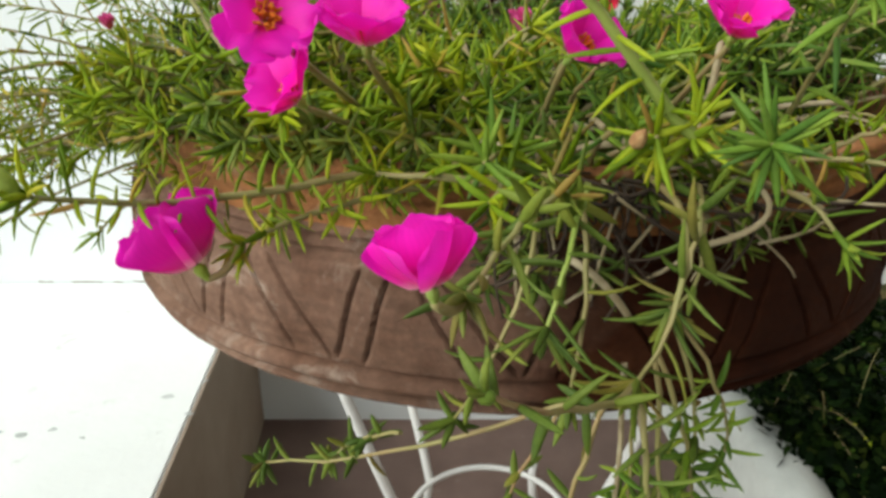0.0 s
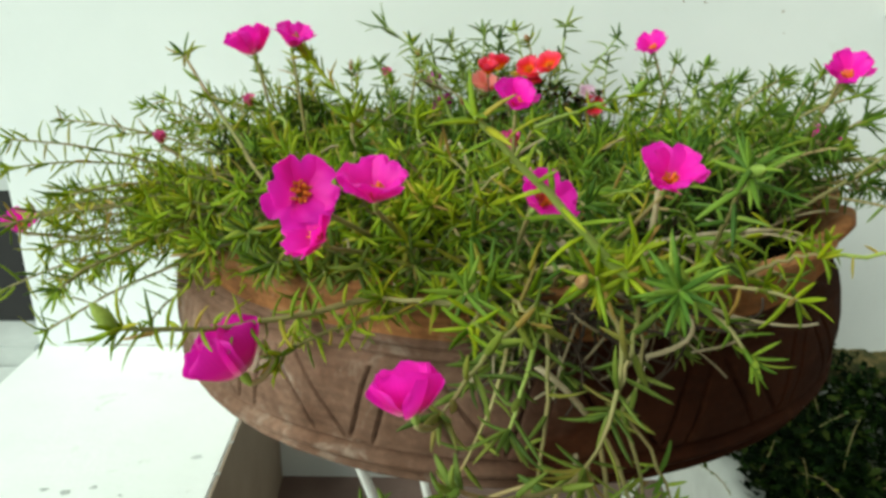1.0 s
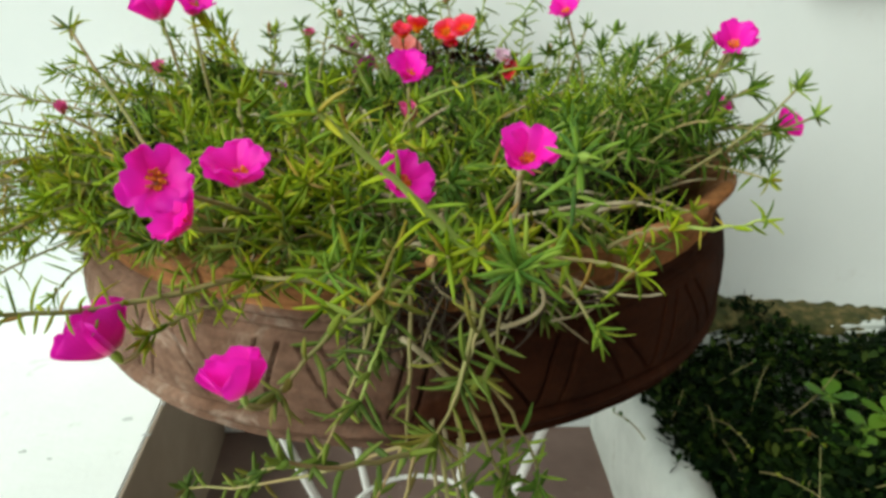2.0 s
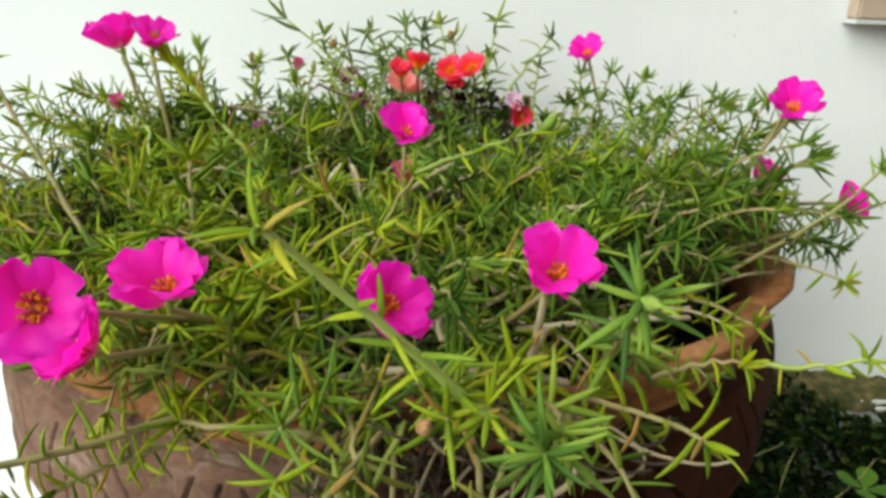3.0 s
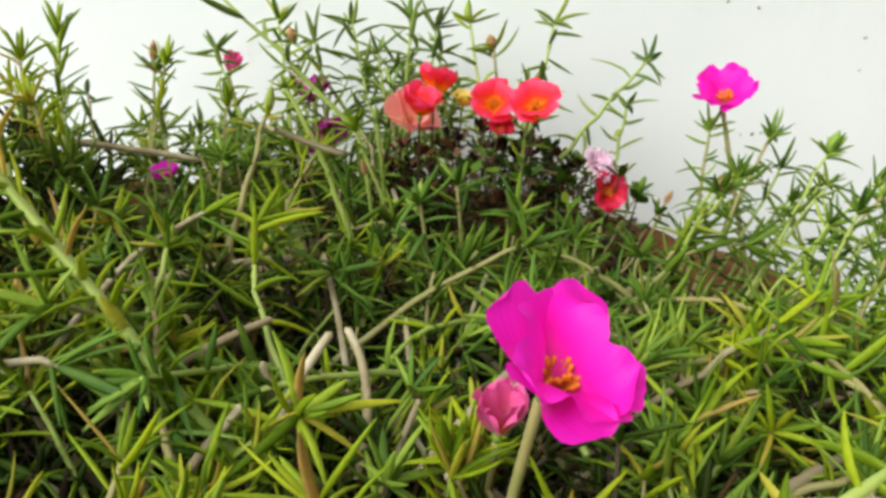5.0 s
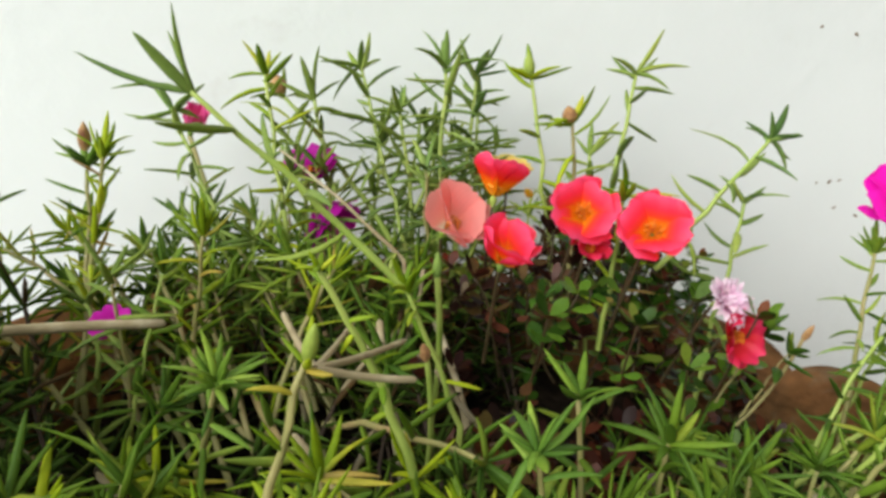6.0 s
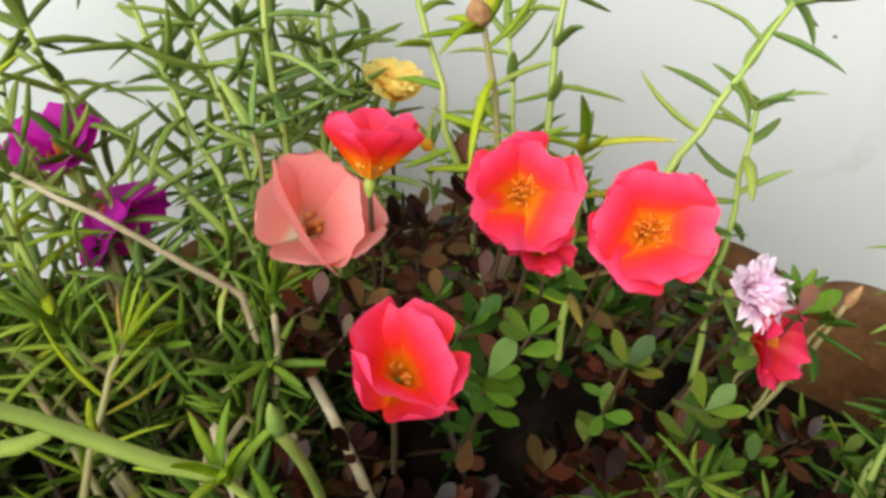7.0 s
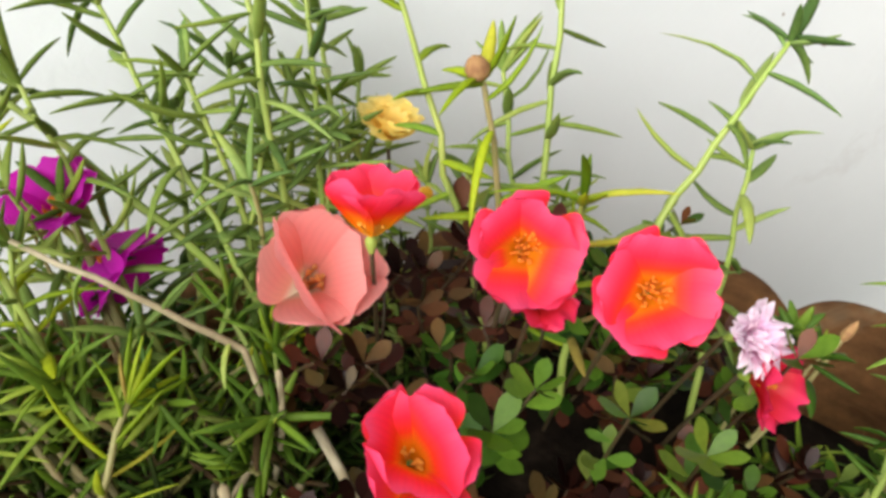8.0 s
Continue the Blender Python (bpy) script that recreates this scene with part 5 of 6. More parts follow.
for _ in range(24):
    tip = np.array([rng_b.uniform(0.255, 0.385), rng_b.uniform(0.70, 0.84), rng_b.uniform(0.70, 0.758)])
    foot = np.array([CX, CY, 0.63]) + unit(np.array([tip[0] - CX, tip[1] - CY, 0])) * rng_b.uniform(0.18, 0.25)
    sprig(right, rng_b, foot, tip, rng_b.normal(0, 0.01, 3) + (0, 0, 0.012), leaf=rng_b.uniform(0.017, 0.024), width=0.0034, stem=0.0015,
          dense=0.7, bare=0.25, rosette=7, leaf_mat=M_LEAF_DEEP if rng_b.random() < 0.6 else M_LEAF_COOL, stem_mat=M_STEM_GREEN)
for x0, x1, y0, y1, z0, z1, count in ((-0.075, 0.085, 0.925, 1.02, 0.690, 0.760, 17), (-0.23, -0.06, 0.86, 0.985, 0.68, 0.732, 12), (0.11, 0.20, 0.955, 1.0, 0.690, 0.735, 5)):
    for _ in range(count):
        tip = np.array([rng_b.uniform(x0, x1), rng_b.uniform(y0, y1), rng_b.uniform(z0, z1)])
        foot = np.array([tip[0] + rng_b.normal(0, 0.02), min(max(tip[1] - rng_b.uniform(0.0, 0.06), 0.93 if -0.04 < tip[0] < 0.14 else 0.8), 0.948), 0.63])
        sprig(nearest_plant(tip), rng_b, foot, tip, rng_b.normal(0, 0.010, 3), leaf=rng_b.uniform(0.018, 0.026), width=rng_b.uniform(0.0038, 0.0047),
              stem=rng_b.uniform(0.0012, 0.0017), dense=rng_b.uniform(0.4, 0.7), bare=0.2, rosette=int(rng_b.integers(4, 8)),
              leaf_mat=M_LEAF_BACK if rng_b.random() < 0.7 else M_LEAF_COOL, stem_mat=M_STEM if rng_b.random() < 0.3 else M_STEM_GREEN)

BLOOMS = [
    # plant, kind, place, facing, width, twist, label
    (front_l, "open", (-0.064, 0.291, 0.738), (0.34, -0.82, 0.46), 0.037, 15, "open magenta flower with orange centre"),
    (front_l, "cup", (-0.031, 0.328, 0.732), (0.05, -0.35, 0.93), 0.035, 40, "cupped magenta flower"),
    (front_l, "cup", (-0.066, 0.318, 0.707), (-0.4, -0.45, 0.55), 0.033, 10, "half-closed magenta flower"),
    (front_l, "deep", (-0.108, 0.282, 0.651), (-0.5, -0.05, 0.80), 0.034, 25, "cupped magenta flower"),
    (front, "deep", (-0.003, 0.187, 0.683), (-0.22, 0.05, 0.95), 0.0225, 5, "cupped magenta flower hanging at the front"),
    (front, "cup", (0.063, 0.328, 0.725), (0.45, -0.55, 0.70), 0.034, 30, "magenta flower behind a stem"),
    (front_r, "cup", (0.138, 0.352, 0.733), (0.06, -0.50, 0.86), 0.035, 0, "magenta flower on a tall stalk"),
    (mid, "cup", (0.062, 0.540, 0.757), (0.05, -0.50, 0.86), 0.035, 20, "cupped magenta flower"),
    (mid, "faded", (0.061, 0.580, 0.715), (-0.1, -0.25, 0.95), 0.026, 0, "fading pink flower"),
    (right, "cup", (0.362, 0.604, 0.773), (-0.15, -0.55, 0.82), 0.037, 10, "magenta flower with orange centre"),
    (right, "deep", (0.374, 0.652, 0.705), (0.3, -0.2, 0.8), 0.024, 60, "half-closed magenta flower"),
    (right, "deep", (0.430, 0.610, 0.695), (0.5, -0.3, 0.5), 0.024, 20, "half-closed magenta flower"),
    (back_l, "cup", (-0.147, 0.650, 0.805), (0.15, -0.25, 0.95), 0.036, 70, "cupped magenta flower"),
    (back_l, "deep", (-0.217, 0.748, 0.799), (-0.2, -0.1, 0.95), 0.036, 0, "cupped magenta flower"),
    (back_l, "faded", (-0.226, 0.753, 0.733), (0, -0.3, 0.9), 0.022, 0, "fading pink flower"),
    (left, "faded", (-0.279, 0.627, 0.712), (0, -0.3, 0.9), 0.018, 0, "fading pink flower"),
    (left, "cup", (-0.385, 0.550, 0.647), (0.2, -0.4, 0.8), 0.028, 0, "small magenta flower"),
    (back_r, "cup", (0.248, 0.845, 0.788), (-0.35, -0.45, 0.8), 0.034, 50, "magenta flower with pale base"),
    (back, "faded", (-0.098, 1.018, 0.744), (0.2, -0.4, 0.8), 0.028, 0, "fading pink flower"),
    (back, "purple", (-0.027, 0.969, 0.736), (-0.22, -0.22, 0.92), 0.030, 0, "purple-magenta flower with orange centre"),
    (back, "purple", (-0.016, 0.966, 0.709), (0.5, -0.6, -0.35), 0.036, 30, "purple-magenta flower seen from behind"),
    (back_l, "purple", (-0.115, 0.872, 0.690), (-0.2, -0.2, 0.9), 0.018, 30, "purple-magenta flower low in the leaves"),
]
NODES = {3: (-0.085, 0.292, 0.645), 4: (0.008, 0.205, 0.662), 17: (0.285, 0.800, 0.655)}   # flowers that end a trailing shoot
for idx, (owner, kind, place, facing, width, twist, lab) in enumerate(BLOOMS):
    foot, n = flower(owner, kind, place, facing, width, twist, lab)
    foot = np.array(foot)
    away = math.hypot(foot[0] - CX, foot[1] - CY)
    k = min(0.93, 0.25 / away)
    root = np.array([CX + (foot[0] - CX) * k, CY + (foot[1] - CY) * k, min(0.655, foot[2] - 0.03)])
    root = np.array(NODES.get(idx, root))
    stalk(owner, root, foot, 0.0016, tuple(np.array(n) * -0.006), M_STEM, "flower_stalk")

# longer flower stems
stalk(back, (0.028, 0.870, 0.650), (0.0217, 0.9053, 0.7135), 0.0012, (0.003, 0.004, 0), M_DRY, "stem")
sprig(back, rng, (0.0217, 0.9053, 0.7135), (-0.045, 0.937, 0.758), (0, 0, 0.004), leaf=0.016, width=0.0036, stem=0.0013, dense=0.22, bare=0.0, rosette=2, leaf_mat=M_LEAF_BACK, stem_mat=M_DRY)
stalk(front_r, (0.128, 0.372, 0.655), (0.136, 0.366, 0.720), 0.0019, (0.004, 0, 0), M_DRY, "flower_stalk")
stalk(right, (0.320, 0.615, 0.690), (0.361, 0.615, 0.765), 0.0016, (0.008, 0, -0.008), M_STEM, "flower_stalk")
stalk(right, (0.33, 0.56, 0.700), (0.425, 0.612, 0.690), 0.0016, (0, 0, 0.006), M_STEM, "flower_stalk")
for place, d, ln, w, mt, lab, owner in (
        ((-0.152, 0.256, 0.678), (-0.5, 0, 0.7), 0.017, 0.009, M_BUD, "plump green bud", front_l),
        ((-0.046, 1.003, 0.770), (-0.4, 0.1, 0.8), 0.012, 0.010, M_WITHER, "withered brown bud", back),
        ((0.103, 0.921, 0.793), (-0.4, -0.1, 0.8), 0.0085, 0.0082, M_WITHER, "withered brown bud", back_r),
        ((0.088, 0.957, 0.806), (-0.2, 0.1, 0.9), 0.013, 0.007, M_BUD, "pale green bud", back_r),
        ((0.092, 0.9256, 0.747), (-0.5, -0.3, 0.5), 0.008, 0.0045, P_YELLOW, "pale yellow bud", back),
        ((0.155, 0.523, 0.763), (0.4, -0.2, 0.6), 0.014, 0.008, M_BUD, "yellow-green bud", mid),
        ((0.155, 0.281, 0.750), (0.1, -0.6, 0.2), 0.013, 0.007, M_BUD, "yellow-green bud", front_r),
        ((0.078, 0.290, 0.688), (0.2, -0.4, 0.6), 0.010, 0.007, M_WITHER, "withered red-brown bud", front),
        ((0.016, 0.182, 0.643), (-0.4, -0.5, 0.2), 0.007, 0.005, M_BUD, "green bud", front),
        ((-0.134, 0.920, 0.756), (0, 0, 1), 0.014, 0.0062, M_WITHER, "dark withered bud", back_l),
        ((0.300, 0.797, 0.765), (0.1, 0, 1), 0.015, 0.008, M_BUD, "green bud", right),
        ((0.215, 0.76, 0.745), (0.2, 0, 1), 0.012, 0.006, M_WITHER, "withered bud", back_r),
        ((-0.033, 0.741, 0.768), (0.1, -0.1, 1), 0.013, 0.0048, M_BUD, "plump green bud", mid)):
    bud(owner, place, d, ln, w, mt, lab)

# dry twigs that lie over the leaves
TWIGS = [((0.16, 0.575, 0.685), (0.275, 0.545, 0.700), (0, 0, 0.016), 0.0026), ((0.19, 0.56, 0.680), (0.250, 0.535, 0.706), (0, 0.01, 0.012), 0.0022),
         ((0.04, 0.60, 0.672), (0.10, 0.655, 0.705), (0, 0, 0.01), 0.0020), ((-0.02, 0.60, 0.665), (0.005, 0.64, 0.706), (0, 0, 0.01), 0.0018),
         ((0.02, 0.61, 0.662), (0.012, 0.65, 0.703), (0.01, 0, 0.01), 0.0017), ((0.03, 0.38, 0.655), (0.15, 0.36, 0.668), (0, -0.01, 0.02), 0.0022),
         ((0.015, 0.875, 0.655), (0.03, 0.892, 0.715), (0.008, 0, 0), 0.0011), ((-0.01, 0.86, 0.66), (0.028, 0.895, 0.68), (0, 0, 0.01), 0.0012),
         ((-0.12, 0.70, 0.672), (-0.02, 0.745, 0.690), (0, 0, 0.012), 0.0024), ((-0.08, 0.62, 0.67), (-0.02, 0.66, 0.70), (0, 0, 0.01), 0.0016),
         ((0.12, 0.305, 0.64), (0.144, 0.314, 0.662), (0.02, -0.01, 0), 0.0014), ((0.06, 0.312, 0.63), (0.09, 0.31, 0.60), (0, -0.01, 0.01), 0.0018),
         ((-0.155, 0.815, 0.722), (-0.089, 0.846, 0.709), (0, 0, 0.002), 0.0020), ((0.17, 0.529, 0.690), (0.300, 0.555, 0.672), (0, 0, 0.010), 0.0026), ((0.185, 0.60, 0.672), (0.262, 0.615, 0.672), (0, 0, 0.030), 0.0022), ((-0.05, 0.46, 0.668), (-0.03, 0.44, 0.69), (0, 0, 0.012), 0.002)]
for b, r in (((-0.0396, 0.7951, 0.748), 0.0011), ((0.0048, 0.7976, 0.736), 0.0012), ((0.0034, 0.7642, 0.744), 0.0012), ((-0.014, 0.8032, 0.740), 0.0010)):
    TWIGS.append(((-0.030, 0.752, 0.757), b, (0, 0, -0.002), r))
twig_rng = np.random.default_rng(21)
for _ in range(16):
    a = np.array([0.045 + twig_rng.uniform(-0.13, 0.13), 0.452 + twig_rng.uniform(-0.035, 0.035), 0.655 + twig_rng.uniform(0, 0.012)])
    d = np.array([twig_rng.normal(0, 1), twig_rng.normal(0, 0.5), 0])
    TWIGS.append((tuple(a), tuple(a + unit(d) * twig_rng.uniform(0.05, 0.10) + (0, 0, twig_rng.uniform(0.0, 0.02))), tuple(twig_rng.normal(0, 0.010, 3) + (0, 0, 0.012)), twig_rng.uniform(0.0013, 0.0022)))
for a, b, bend, r in TWIGS:
    stalk(nearest_plant(a), a, b, r, bend, M_DRY, "dry_twig")
for _ in range(120):
    b, t = random_shoot(twig_rng, 0.25)
    t2 = np.array(t) * 1.0
    t2[2] = 0.658 + twig_rng.uniform(0, 0.042)
    stalk(nearest_plant(b), (b[0], b[1], 0.610), t2, twig_rng.uniform(0.0010, 0.0019), twig_rng.normal(0, 0.012, 3), M_DRY, "dry_twig")
for _ in range(64):
    x = min(0.15, max(0.045, 0.090 + twig_rng.normal(0, 0.035)))
    a = np.array([x, 0.362, 0.655])
    e = np.array([x + twig_rng.normal(0, 0.032), 0.338 + twig_rng.uniform(-0.03, 0.01), twig_rng.uniform(0.595, 0.668)])
    stalk(front, a, e, twig_rng.uniform(0.0005, 0.0010), (twig_rng.normal(0, 0.025), -0.035, twig_rng.normal(0.006, 0.012)), M_DIM_OLDSTEM if twig_rng.random() < 0.75 else M_DRY, "dry_twig")

for _ in range(22):
    a0 = twig_rng.uniform(222, 266)
    a1 = a0 + twig_rng.normal(0, 7)
    a = np.array([CX + math.cos(radians(a0)) * 0.275, CY + math.sin(radians(a0)) * 0.275, 0.652])
    e = np.array([CX + math.cos(radians(a1)) * twig_rng.uniform(0.31, 0.345), CY + math.sin(radians(a1)) * twig_rng.uniform(0.31, 0.345), twig_rng.uniform(0.640, 0.690)])
    stalk(nearest_plant(a), a, e, twig_rng.uniform(0.0006, 0.0013), (twig_rng.normal(0, 0.015), 0, 0.022), (M_STEM, M_DRY, M_STEM)[int(twig_rng.integers(0, 3))], "dry_twig")

# the inner tangle of the mat, its shade put into leaf and stem colours
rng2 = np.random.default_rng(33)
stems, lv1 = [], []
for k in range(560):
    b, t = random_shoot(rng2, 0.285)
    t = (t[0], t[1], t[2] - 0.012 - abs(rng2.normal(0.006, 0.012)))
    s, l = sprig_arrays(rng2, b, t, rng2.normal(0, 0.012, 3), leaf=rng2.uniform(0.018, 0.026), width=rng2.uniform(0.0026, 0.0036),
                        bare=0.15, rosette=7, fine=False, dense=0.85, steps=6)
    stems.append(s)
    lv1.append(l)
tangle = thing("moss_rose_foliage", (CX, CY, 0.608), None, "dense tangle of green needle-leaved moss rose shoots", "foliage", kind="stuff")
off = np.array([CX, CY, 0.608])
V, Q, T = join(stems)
part("stems", mesh_np("stems", V - off, [Q, T], M_DIM_OLDSTEM), tangle)
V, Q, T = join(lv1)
part("leaves", mesh_np("leaves", V - off, [Q, T], M_LEAF_DIM), tangle)

# ---- purslane with round leaves and coral flowers ----
purslane = thing("purslane_plant", (0.105, 0.845, 0.608), None, "purslane with round green and reddish leaves and coral flowers", "plant")
REDS = [
    ("red_cup", (0.048, 0.824, 0.764), (0.05, -0.30, 0.95), 0.026, 0, "coral-red flower with orange centre"),
    ("salmon", (0.047, 0.908, 0.737), (0.30, -0.45, 0.82), 0.034, 30, "salmon-pink cupped flower with a pale throat"),
    ("red_cup", (0.064, 0.905, 0.764), (0.08, 0.30, 0.95), 0.030, 20, "coral-red flower with orange centre"),
    ("red", (0.103, 0.879, 0.760), (-0.12, -0.66, 0.74), 0.031, 50, "coral-red flower with orange centre"),
    ("red", (0.124, 0.847, 0.766), (-0.30, -0.66, 0.68), 0.0305, 10, "large coral-red flower with orange centre"),
    ("deepred", (0.107, 0.871, 0.744), (0.0, -0.3, 0.7), 0.020, 0, "closing deep-red flower"),
    ("double", (0.172, 0.846, 0.731), (0.10, -0.62, 0.65), 0.0255, 0, "pale pink double flower"),
    ("deepred", (0.180, 0.836, 0.716), (0.20, -0.70, 0.45), 0.027, 20, "closing red flower"),
    ("double_yellow", (0.095, 0.976, 0.742), (0.0, -0.1, 1.0), 0.026, 0, "small yellow double flower"),
]
for kind, place, facing, width, twist, lab in REDS:
    foot, n = flower(purslane, kind, place, facing, width, twist, lab)
    foot = np.array(foot)
    root = foot + np.array([(0.105 - foot[0]) * 0.10, (0.87 - foot[1]) * 0.12 + 0.006, -0.055])
    stalk(purslane, root, foot, 0.0008, (0, 0, 0.004), M_ROUNDSTEM, "flower_stalk")


def round_sprig(parent, rng, base, tip, material, size, count, bend=(0, 0, 0)):
    base, tip = np.asarray(base, float), np.asarray(tip, float)
    P = bezier(base, (base + tip) / 2 + np.asarray(bend), tip, 8)
    o = P[0]
    V, Q, T = tube(P - o, np.linspace(0.0008, 0.0006, 8), 5)
    s = part("shoot", mesh_np("shoot", V, [Q, T], M_ROUNDSTEM), parent, Matrix.Translation(o))
    f = np.concatenate([rng.uniform(0.05, 0.97, count - 5), np.ones(5)])
    B = np.stack([np.interp(f, np.linspace(0, 1, 8), P[:, c]) for c in range(3)], 1)
    phi = np.arange(count) * 2.4 + rng.uniform(0, 6)
    tilt = np.where(f >= 1, rng.uniform(0.3, 0.9, count), rng.uniform(-0.3, 0.5, count))
    D = np.stack([np.cos(phi) * np.cos(tilt), np.sin(phi) * np.cos(tilt), np.sin(tilt)], 1)
    U = np.tile(np.array([[0.0, 0.0, 1.0]]), (count, 1)) + rng.normal(0, 0.2, (count, 3))
    for idx in range(count):
        L = size * rng.uniform(0.7, 1.15)
        v, q, t = place_leaves(LEAF_ROUND, B[idx:idx + 1] - o, D[idx:idx + 1], U[idx:idx + 1], np.array([L]), np.array([L * rng.uniform(0.48, 0.62)]), np.array([0.1]))
        part("leaf", mesh_np("leaf", v, [q], material), s, Matrix.Translation(o))
    return s


rng3 = np.random.default_rng(44)
for k in range(140):
    a, r = rng3.uniform(0, 6.28), math.sqrt(rng3.uniform(0, 1))
    x, y = 0.124 + math.cos(a) * r * 0.103, 0.862 + math.sin(a) * r * 0.068
    if y < 0.872 and x > 0.075 and rng3.random() < 0.82:
        continue
    h = 0.640 + 0.080 * min(1, max(0, (y - 0.825) / 0.075)) - 0.25 * max(0, x - 0.15) - 0.25 * max(0, 0.078 - x) + rng3.normal(0, 0.010)
    low = h < 0.676 and rng3.random() < 0.75
    pick = rng3.random()
    round_sprig(purslane, rng3, (x + rng3.normal(0, 0.010), y + rng3.normal(0.004, 0.008), h - rng3.uniform(0.026, 0.04)), (x, y, h), M_ROUND_RED if low or pick < (0.65 if x < 0.098 else 0.32) else M_ROUND,
                rng3.uniform(0.0125, 0.0165) if low else rng3.uniform(0.0100, 0.0135), int(rng3.integers(11, 15)), rng3.normal(0, 0.006, 3))
for p in ((0.098, 0.852, 0.728), (0.085, 0.850, 0.715), (0.125, 0.838, 0.720), (0.150, 0.825, 0.705), (0.132, 0.870, 0.735), (0.185, 0.835, 0.728), (0.21, 0.855, 0.705),
          (0.120, 0.905, 0.735), (0.150, 0.890, 0.728), (0.105, 0.925, 0.735), (0.175, 0.872, 0.715)):
    round_sprig(purslane, rng3, (p[0] + rng3.normal(0, 0.008), p[1] + 0.012, 0.645), p, M_ROUND, 0.0140, 13)
for k in range(64):
    x, y = 0.055 + 0.17 * rng3.uniform(0, 1), 0.770 + 0.085 * rng3.uniform(0, 1)
    h = rng3.uniform(0.632, 0.664)
    round_sprig(purslane, rng3, (x + rng3.normal(0, 0.008), y + 0.006, h - 0.028), (x, y, h), M_ROUND_RED if rng3.random() < 0.9 else M_ROUND, rng3.uniform(0.012, 0.0155), 9, rng3.normal(0, 0.005, 3))
for k in range(16):
    x, y = rng3.uniform(0.13, 0.235), rng3.uniform(0.765, 0.84)
    sprig(back_r, rng3, (x - 0.01, y - 0.01, 0.612), (x, y, rng3.uniform(0.640, 0.676)), rng3.normal(0, 0.006, 3), leaf=rng3.uniform(0.020, 0.027), width=0.0036, stem=0.0012, dense=0.7, bare=0.2, rosette=8, leaf_mat=M_LEAF_DEEP)
weed = thing("weed_seedling", (0.235, 0.80, 0.608), None, "small dark-green round-leaved weed on the potting soil", "plant")
for k in range(26):
    x, y = rng3.uniform(0.17, 0.285), rng3.uniform(0.75, 0.88)
    if math.hypot(x - CX, y - CY) < 0.268:
        round_sprig(weed, rng3, (x + 0.005, y, 0.606), (x, y, rng3.uniform(0.632, 0.662)), M_ROUND, 0.0115, 8, rng3.normal(0, 0.004, 3))
V, Q, T = bud_arrays((0, 0, 0), (-0.1, 0, 1), 0.012, 0.0042)
part("bud", mesh_np("bud", V, [Q, T], M_BUD), purslane, Matrix.Translation((0.021, 0.826, 0.748)), "slender green bud")
stalk(purslane, (0.034, 0.842, 0.655), (0.021, 0.826, 0.749), 0.0014, (0.006, 0.004, 0), M_STEM_GREEN, "flower_stalk")
V, Q, T = bud_arrays((0, 0, 0), (-0.3, -0.2, 1), 0.010, 0.0048)
part("bud", mesh_np("bud", V, [Q, T], M_WITHER), purslane, Matrix.Translation((0.017, 0.805, 0.722)), "withered red-brown bud")
stalk(purslane, (0.028, 0.812, 0.650), (0.017, 0.805, 0.723), 0.0012, (0.004, 0, 0), M_STEM_GREEN, "flower_stalk")
V, Q, T = bud_arrays((0, 0, 0), (0.3, 0, 1), 0.010, 0.0042)
part("bud", mesh_np("bud", V, [Q, T], M_WITHER), purslane, Matrix.Translation((0.227, 0.846, 0.709)), "withered brown bud")
stalk(purslane, (0.205, 0.842, 0.655), (0.227, 0.846, 0.710), 0.0010, (0.006, 0, -0.006), M_STEM, "flower_stalk")
sprig(purslane, rng3, (0.206, 0.843, 0.660), (0.223, 0.846, 0.702), (0, 0, 0), leaf=0.016, width=0.0056, stem=0.0009, dense=0.5, bare=0.2, rosette=6, leaf_mat=M_LEAF_DEEP)
sprig(purslane, rng3, (0.192, 0.848, 0.665), (0.209, 0.853, 0.714), (0, 0, 0), leaf=0.014, width=0.0056, stem=0.0009, dense=0.4, bare=0.3, rosette=7, spread=0.6, leaf_mat=M_LEAF_COOL)

# ---- the flower bed ----
rng4 = np.random.default_rng(55)
N = 42000
x = FLOOR_X1 + 0.03 + rng4.uniform(0, 1, N) ** 1.1 * 0.85
y = rng4.uniform(0.15, WALL_Y - 0.02, N)
clump = np.array([noise.noise(Vector((a * 7, b * 7, 0))) for a, b in zip(x, y)])
top = 0.182 + 0.085 * clump + 0.065 * np.clip((y - 0.6) / 0.3, 0, 1)
z = np.maximum(0.05, top - np.abs(rng4.normal(0, 0.045, N)))
B = np.stack([x, y, z], 1)
D = rng4.normal(0, 1, (N, 3))
D[:, 2] = D[:, 2] * 0.5 + 0.25
U = np.tile([[0.0, 0, 1]], (N, 1)) + rng4.normal(0, 0.45, (N, 3))
L = rng4.uniform(0.010, 0.024, N)
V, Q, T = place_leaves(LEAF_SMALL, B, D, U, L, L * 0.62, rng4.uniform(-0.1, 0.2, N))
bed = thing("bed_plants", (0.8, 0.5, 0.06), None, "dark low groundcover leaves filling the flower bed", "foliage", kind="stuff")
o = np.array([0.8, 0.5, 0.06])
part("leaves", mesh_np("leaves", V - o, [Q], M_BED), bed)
vines = []
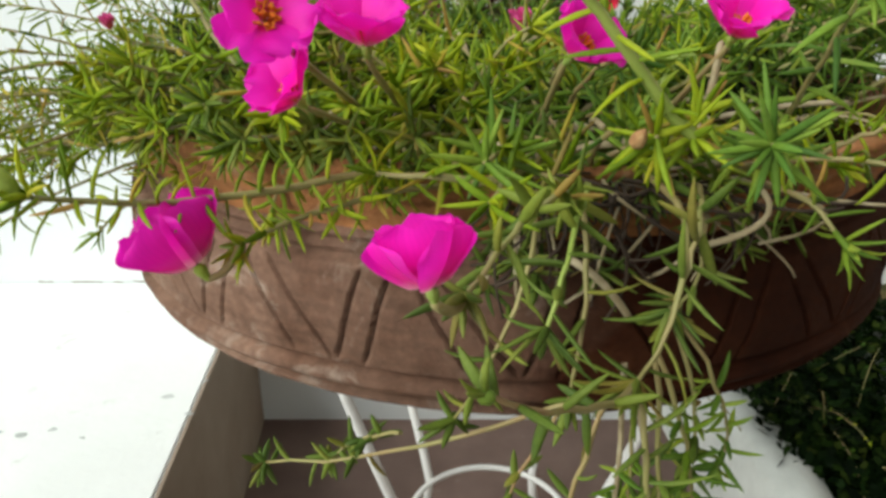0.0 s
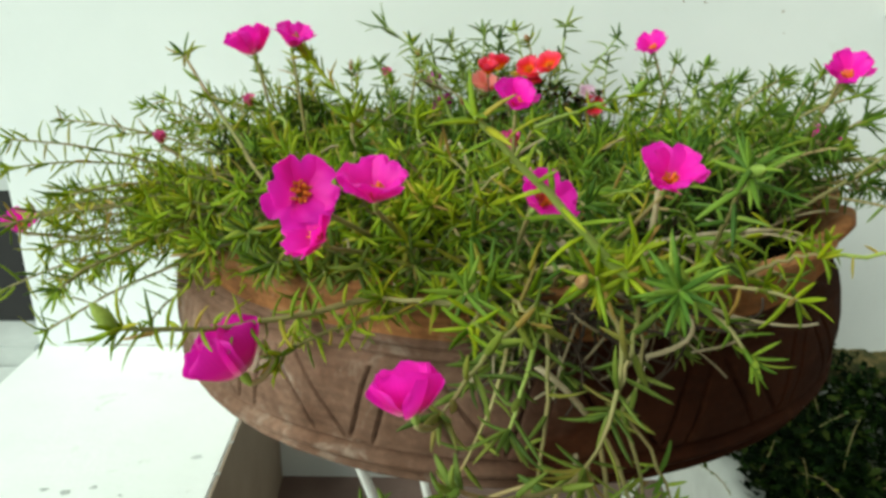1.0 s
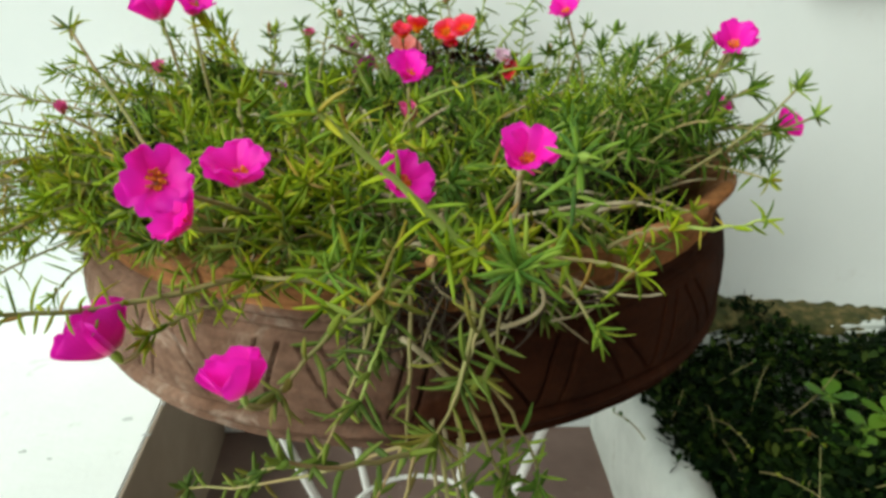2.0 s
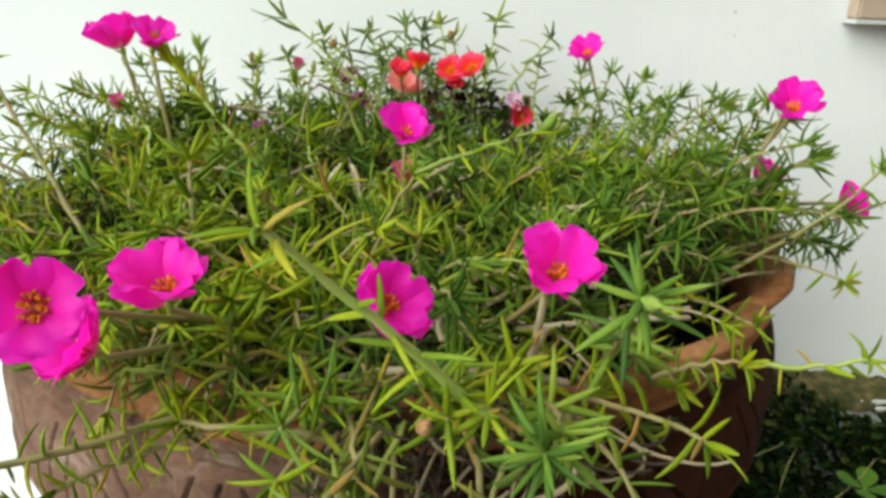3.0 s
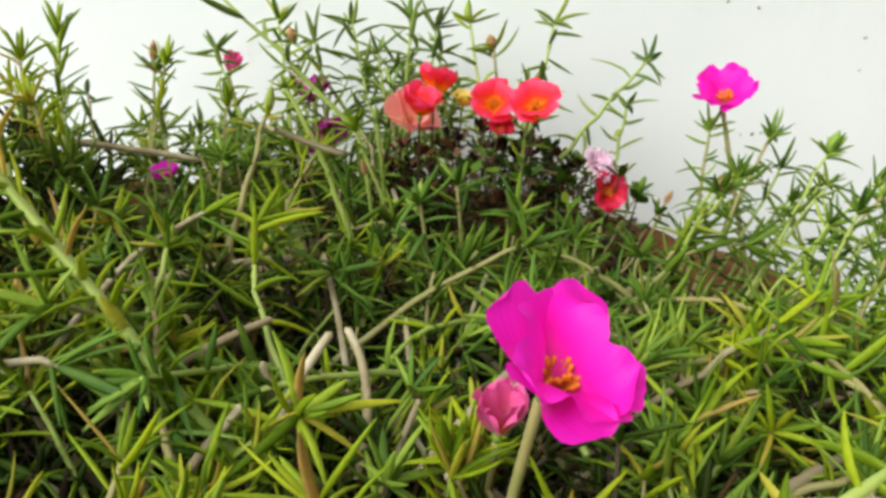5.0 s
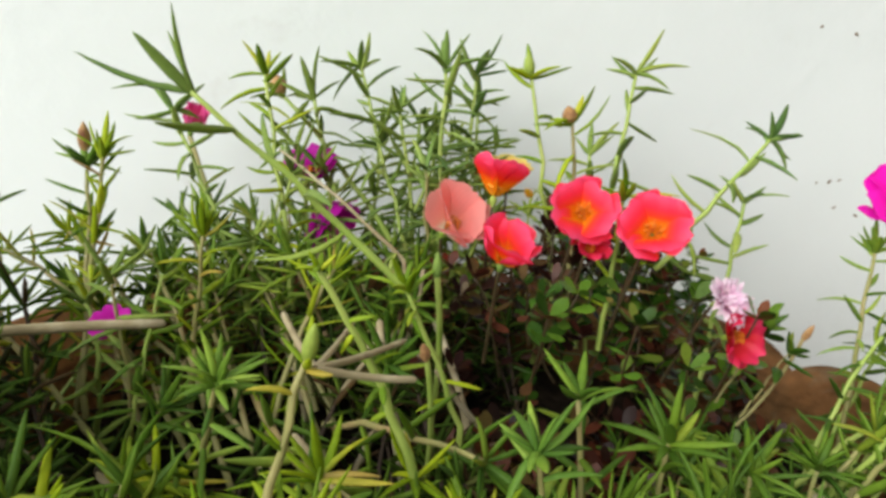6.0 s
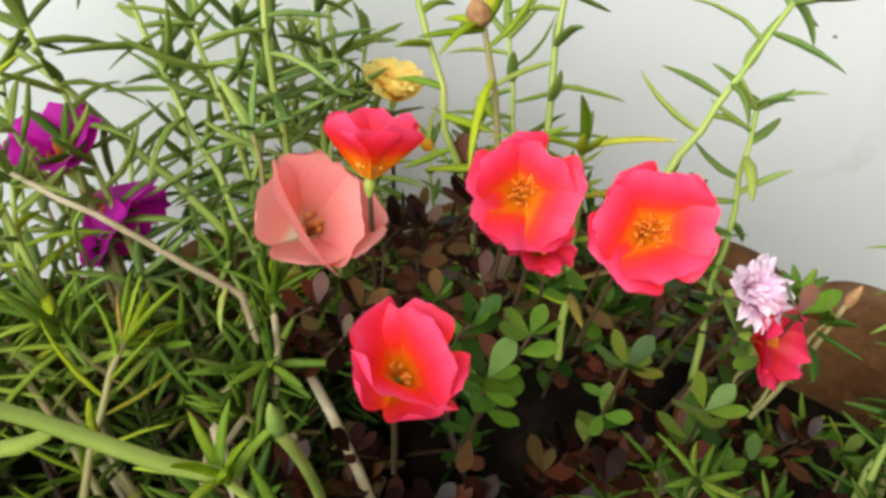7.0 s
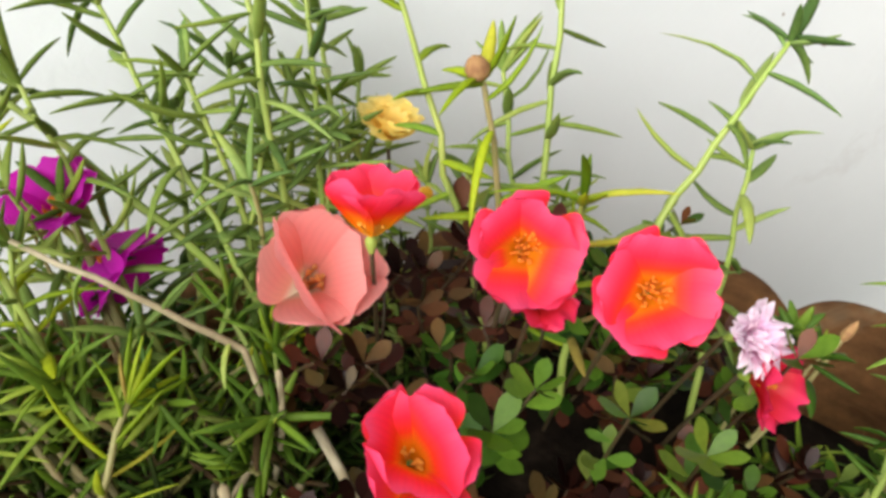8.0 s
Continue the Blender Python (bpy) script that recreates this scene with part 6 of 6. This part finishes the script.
for k in range(110):
    a = np.array([FLOOR_X1 + 0.02 + rng4.uniform(0, 0.8), rng4.uniform(0.1, 1.0), 0.13])
    e = a + np.array([rng4.normal(0, 0.08), rng4.normal(-0.02, 0.08), rng4.uniform(0.07, 0.15) + 0.06 * max(0.0, a[1] - 0.65)])
    vines.append(tube(bezier(a, (a + e) / 2 + rng4.normal(0, 0.02, 3) + (0, 0, 0.02), e, 8), np.linspace(0.0013, 0.0007, 8), 4))
V, Q, T = join(vines)
tips = np.concatenate([v[0][8:-1:4] for v in vines])
tips = tips[rng4.random(len(tips)) < 0.8]
nt_ = len(tips)
dirs = rng4.normal(0, 1, (nt_, 3))
ln = rng4.uniform(0.006, 0.012, nt_)
tv, tq, tt = place_leaves(LEAF_SMALL, tips - o, dirs, np.tile([[0.0, 0, 1]], (nt_, 1)) + rng4.normal(0, 0.4, (nt_, 3)), ln, ln * 0.6, np.full(nt_, 0.1))
part("twig_leaves", mesh_np("twig_leaves", tv, [tq], M_ROUND), bed)
part("stems", mesh_np("stems", V - o, [Q, T], M_STEM), bed)

# sprigs that hang over the kerb, and a broad-leaved seedling
creeper = thing("creeper", (0.43, 0.62, 0.19), None, "thin yellow-green creeper trailing over the white kerb", "plant")
for k in range(9):
    a = np.array([0.45 + rng4.uniform(0, 0.14), rng4.uniform(0.45, 0.85), 0.21])
    e = a + np.array([rng4.uniform(-0.03, 0.05), rng4.uniform(-0.10, -0.02), rng4.uniform(-0.05, 0.03)])
    sprig(creeper, rng4, a, e, (0, -0.01, 0.03), leaf=0.008, width=0.0035, stem=0.0009, dense=0.3, bare=0.1, rosette=4, fine=False)
seedling = thing("broad_leaved_seedling", (0.675, 0.735, 0.14), None, "bright green broad-leaved seedling in the flower bed", "plant")
for k in range(5):
    a = (0.675, 0.735, 0.14)
    p = (0.640 + 0.024 * k, 0.700 + 0.055 * (k * 2 % 3) - 0.01 * k, 0.235 + 0.012 * (k % 2))
    s = stalk(seedling, a, p, 0.0016, (0, 0, 0.01), M_STEM_GREEN, "stem")
    for h in range(4):
        ang = h * 1.6 + k
        d = np.array([[math.cos(ang), math.sin(ang), 0.15]])
        v, q, t = place_leaves(LEAF_ROUND, np.array([[0.0, 0, 0]]), d, np.array([[0.05, 0.02, 1.0]]), np.array([0.038]), np.array([0.030]), np.array([0.05]))
        part("leaf", mesh_np("leaf", v, [q], M_BROAD), s, Matrix.Translation(p))
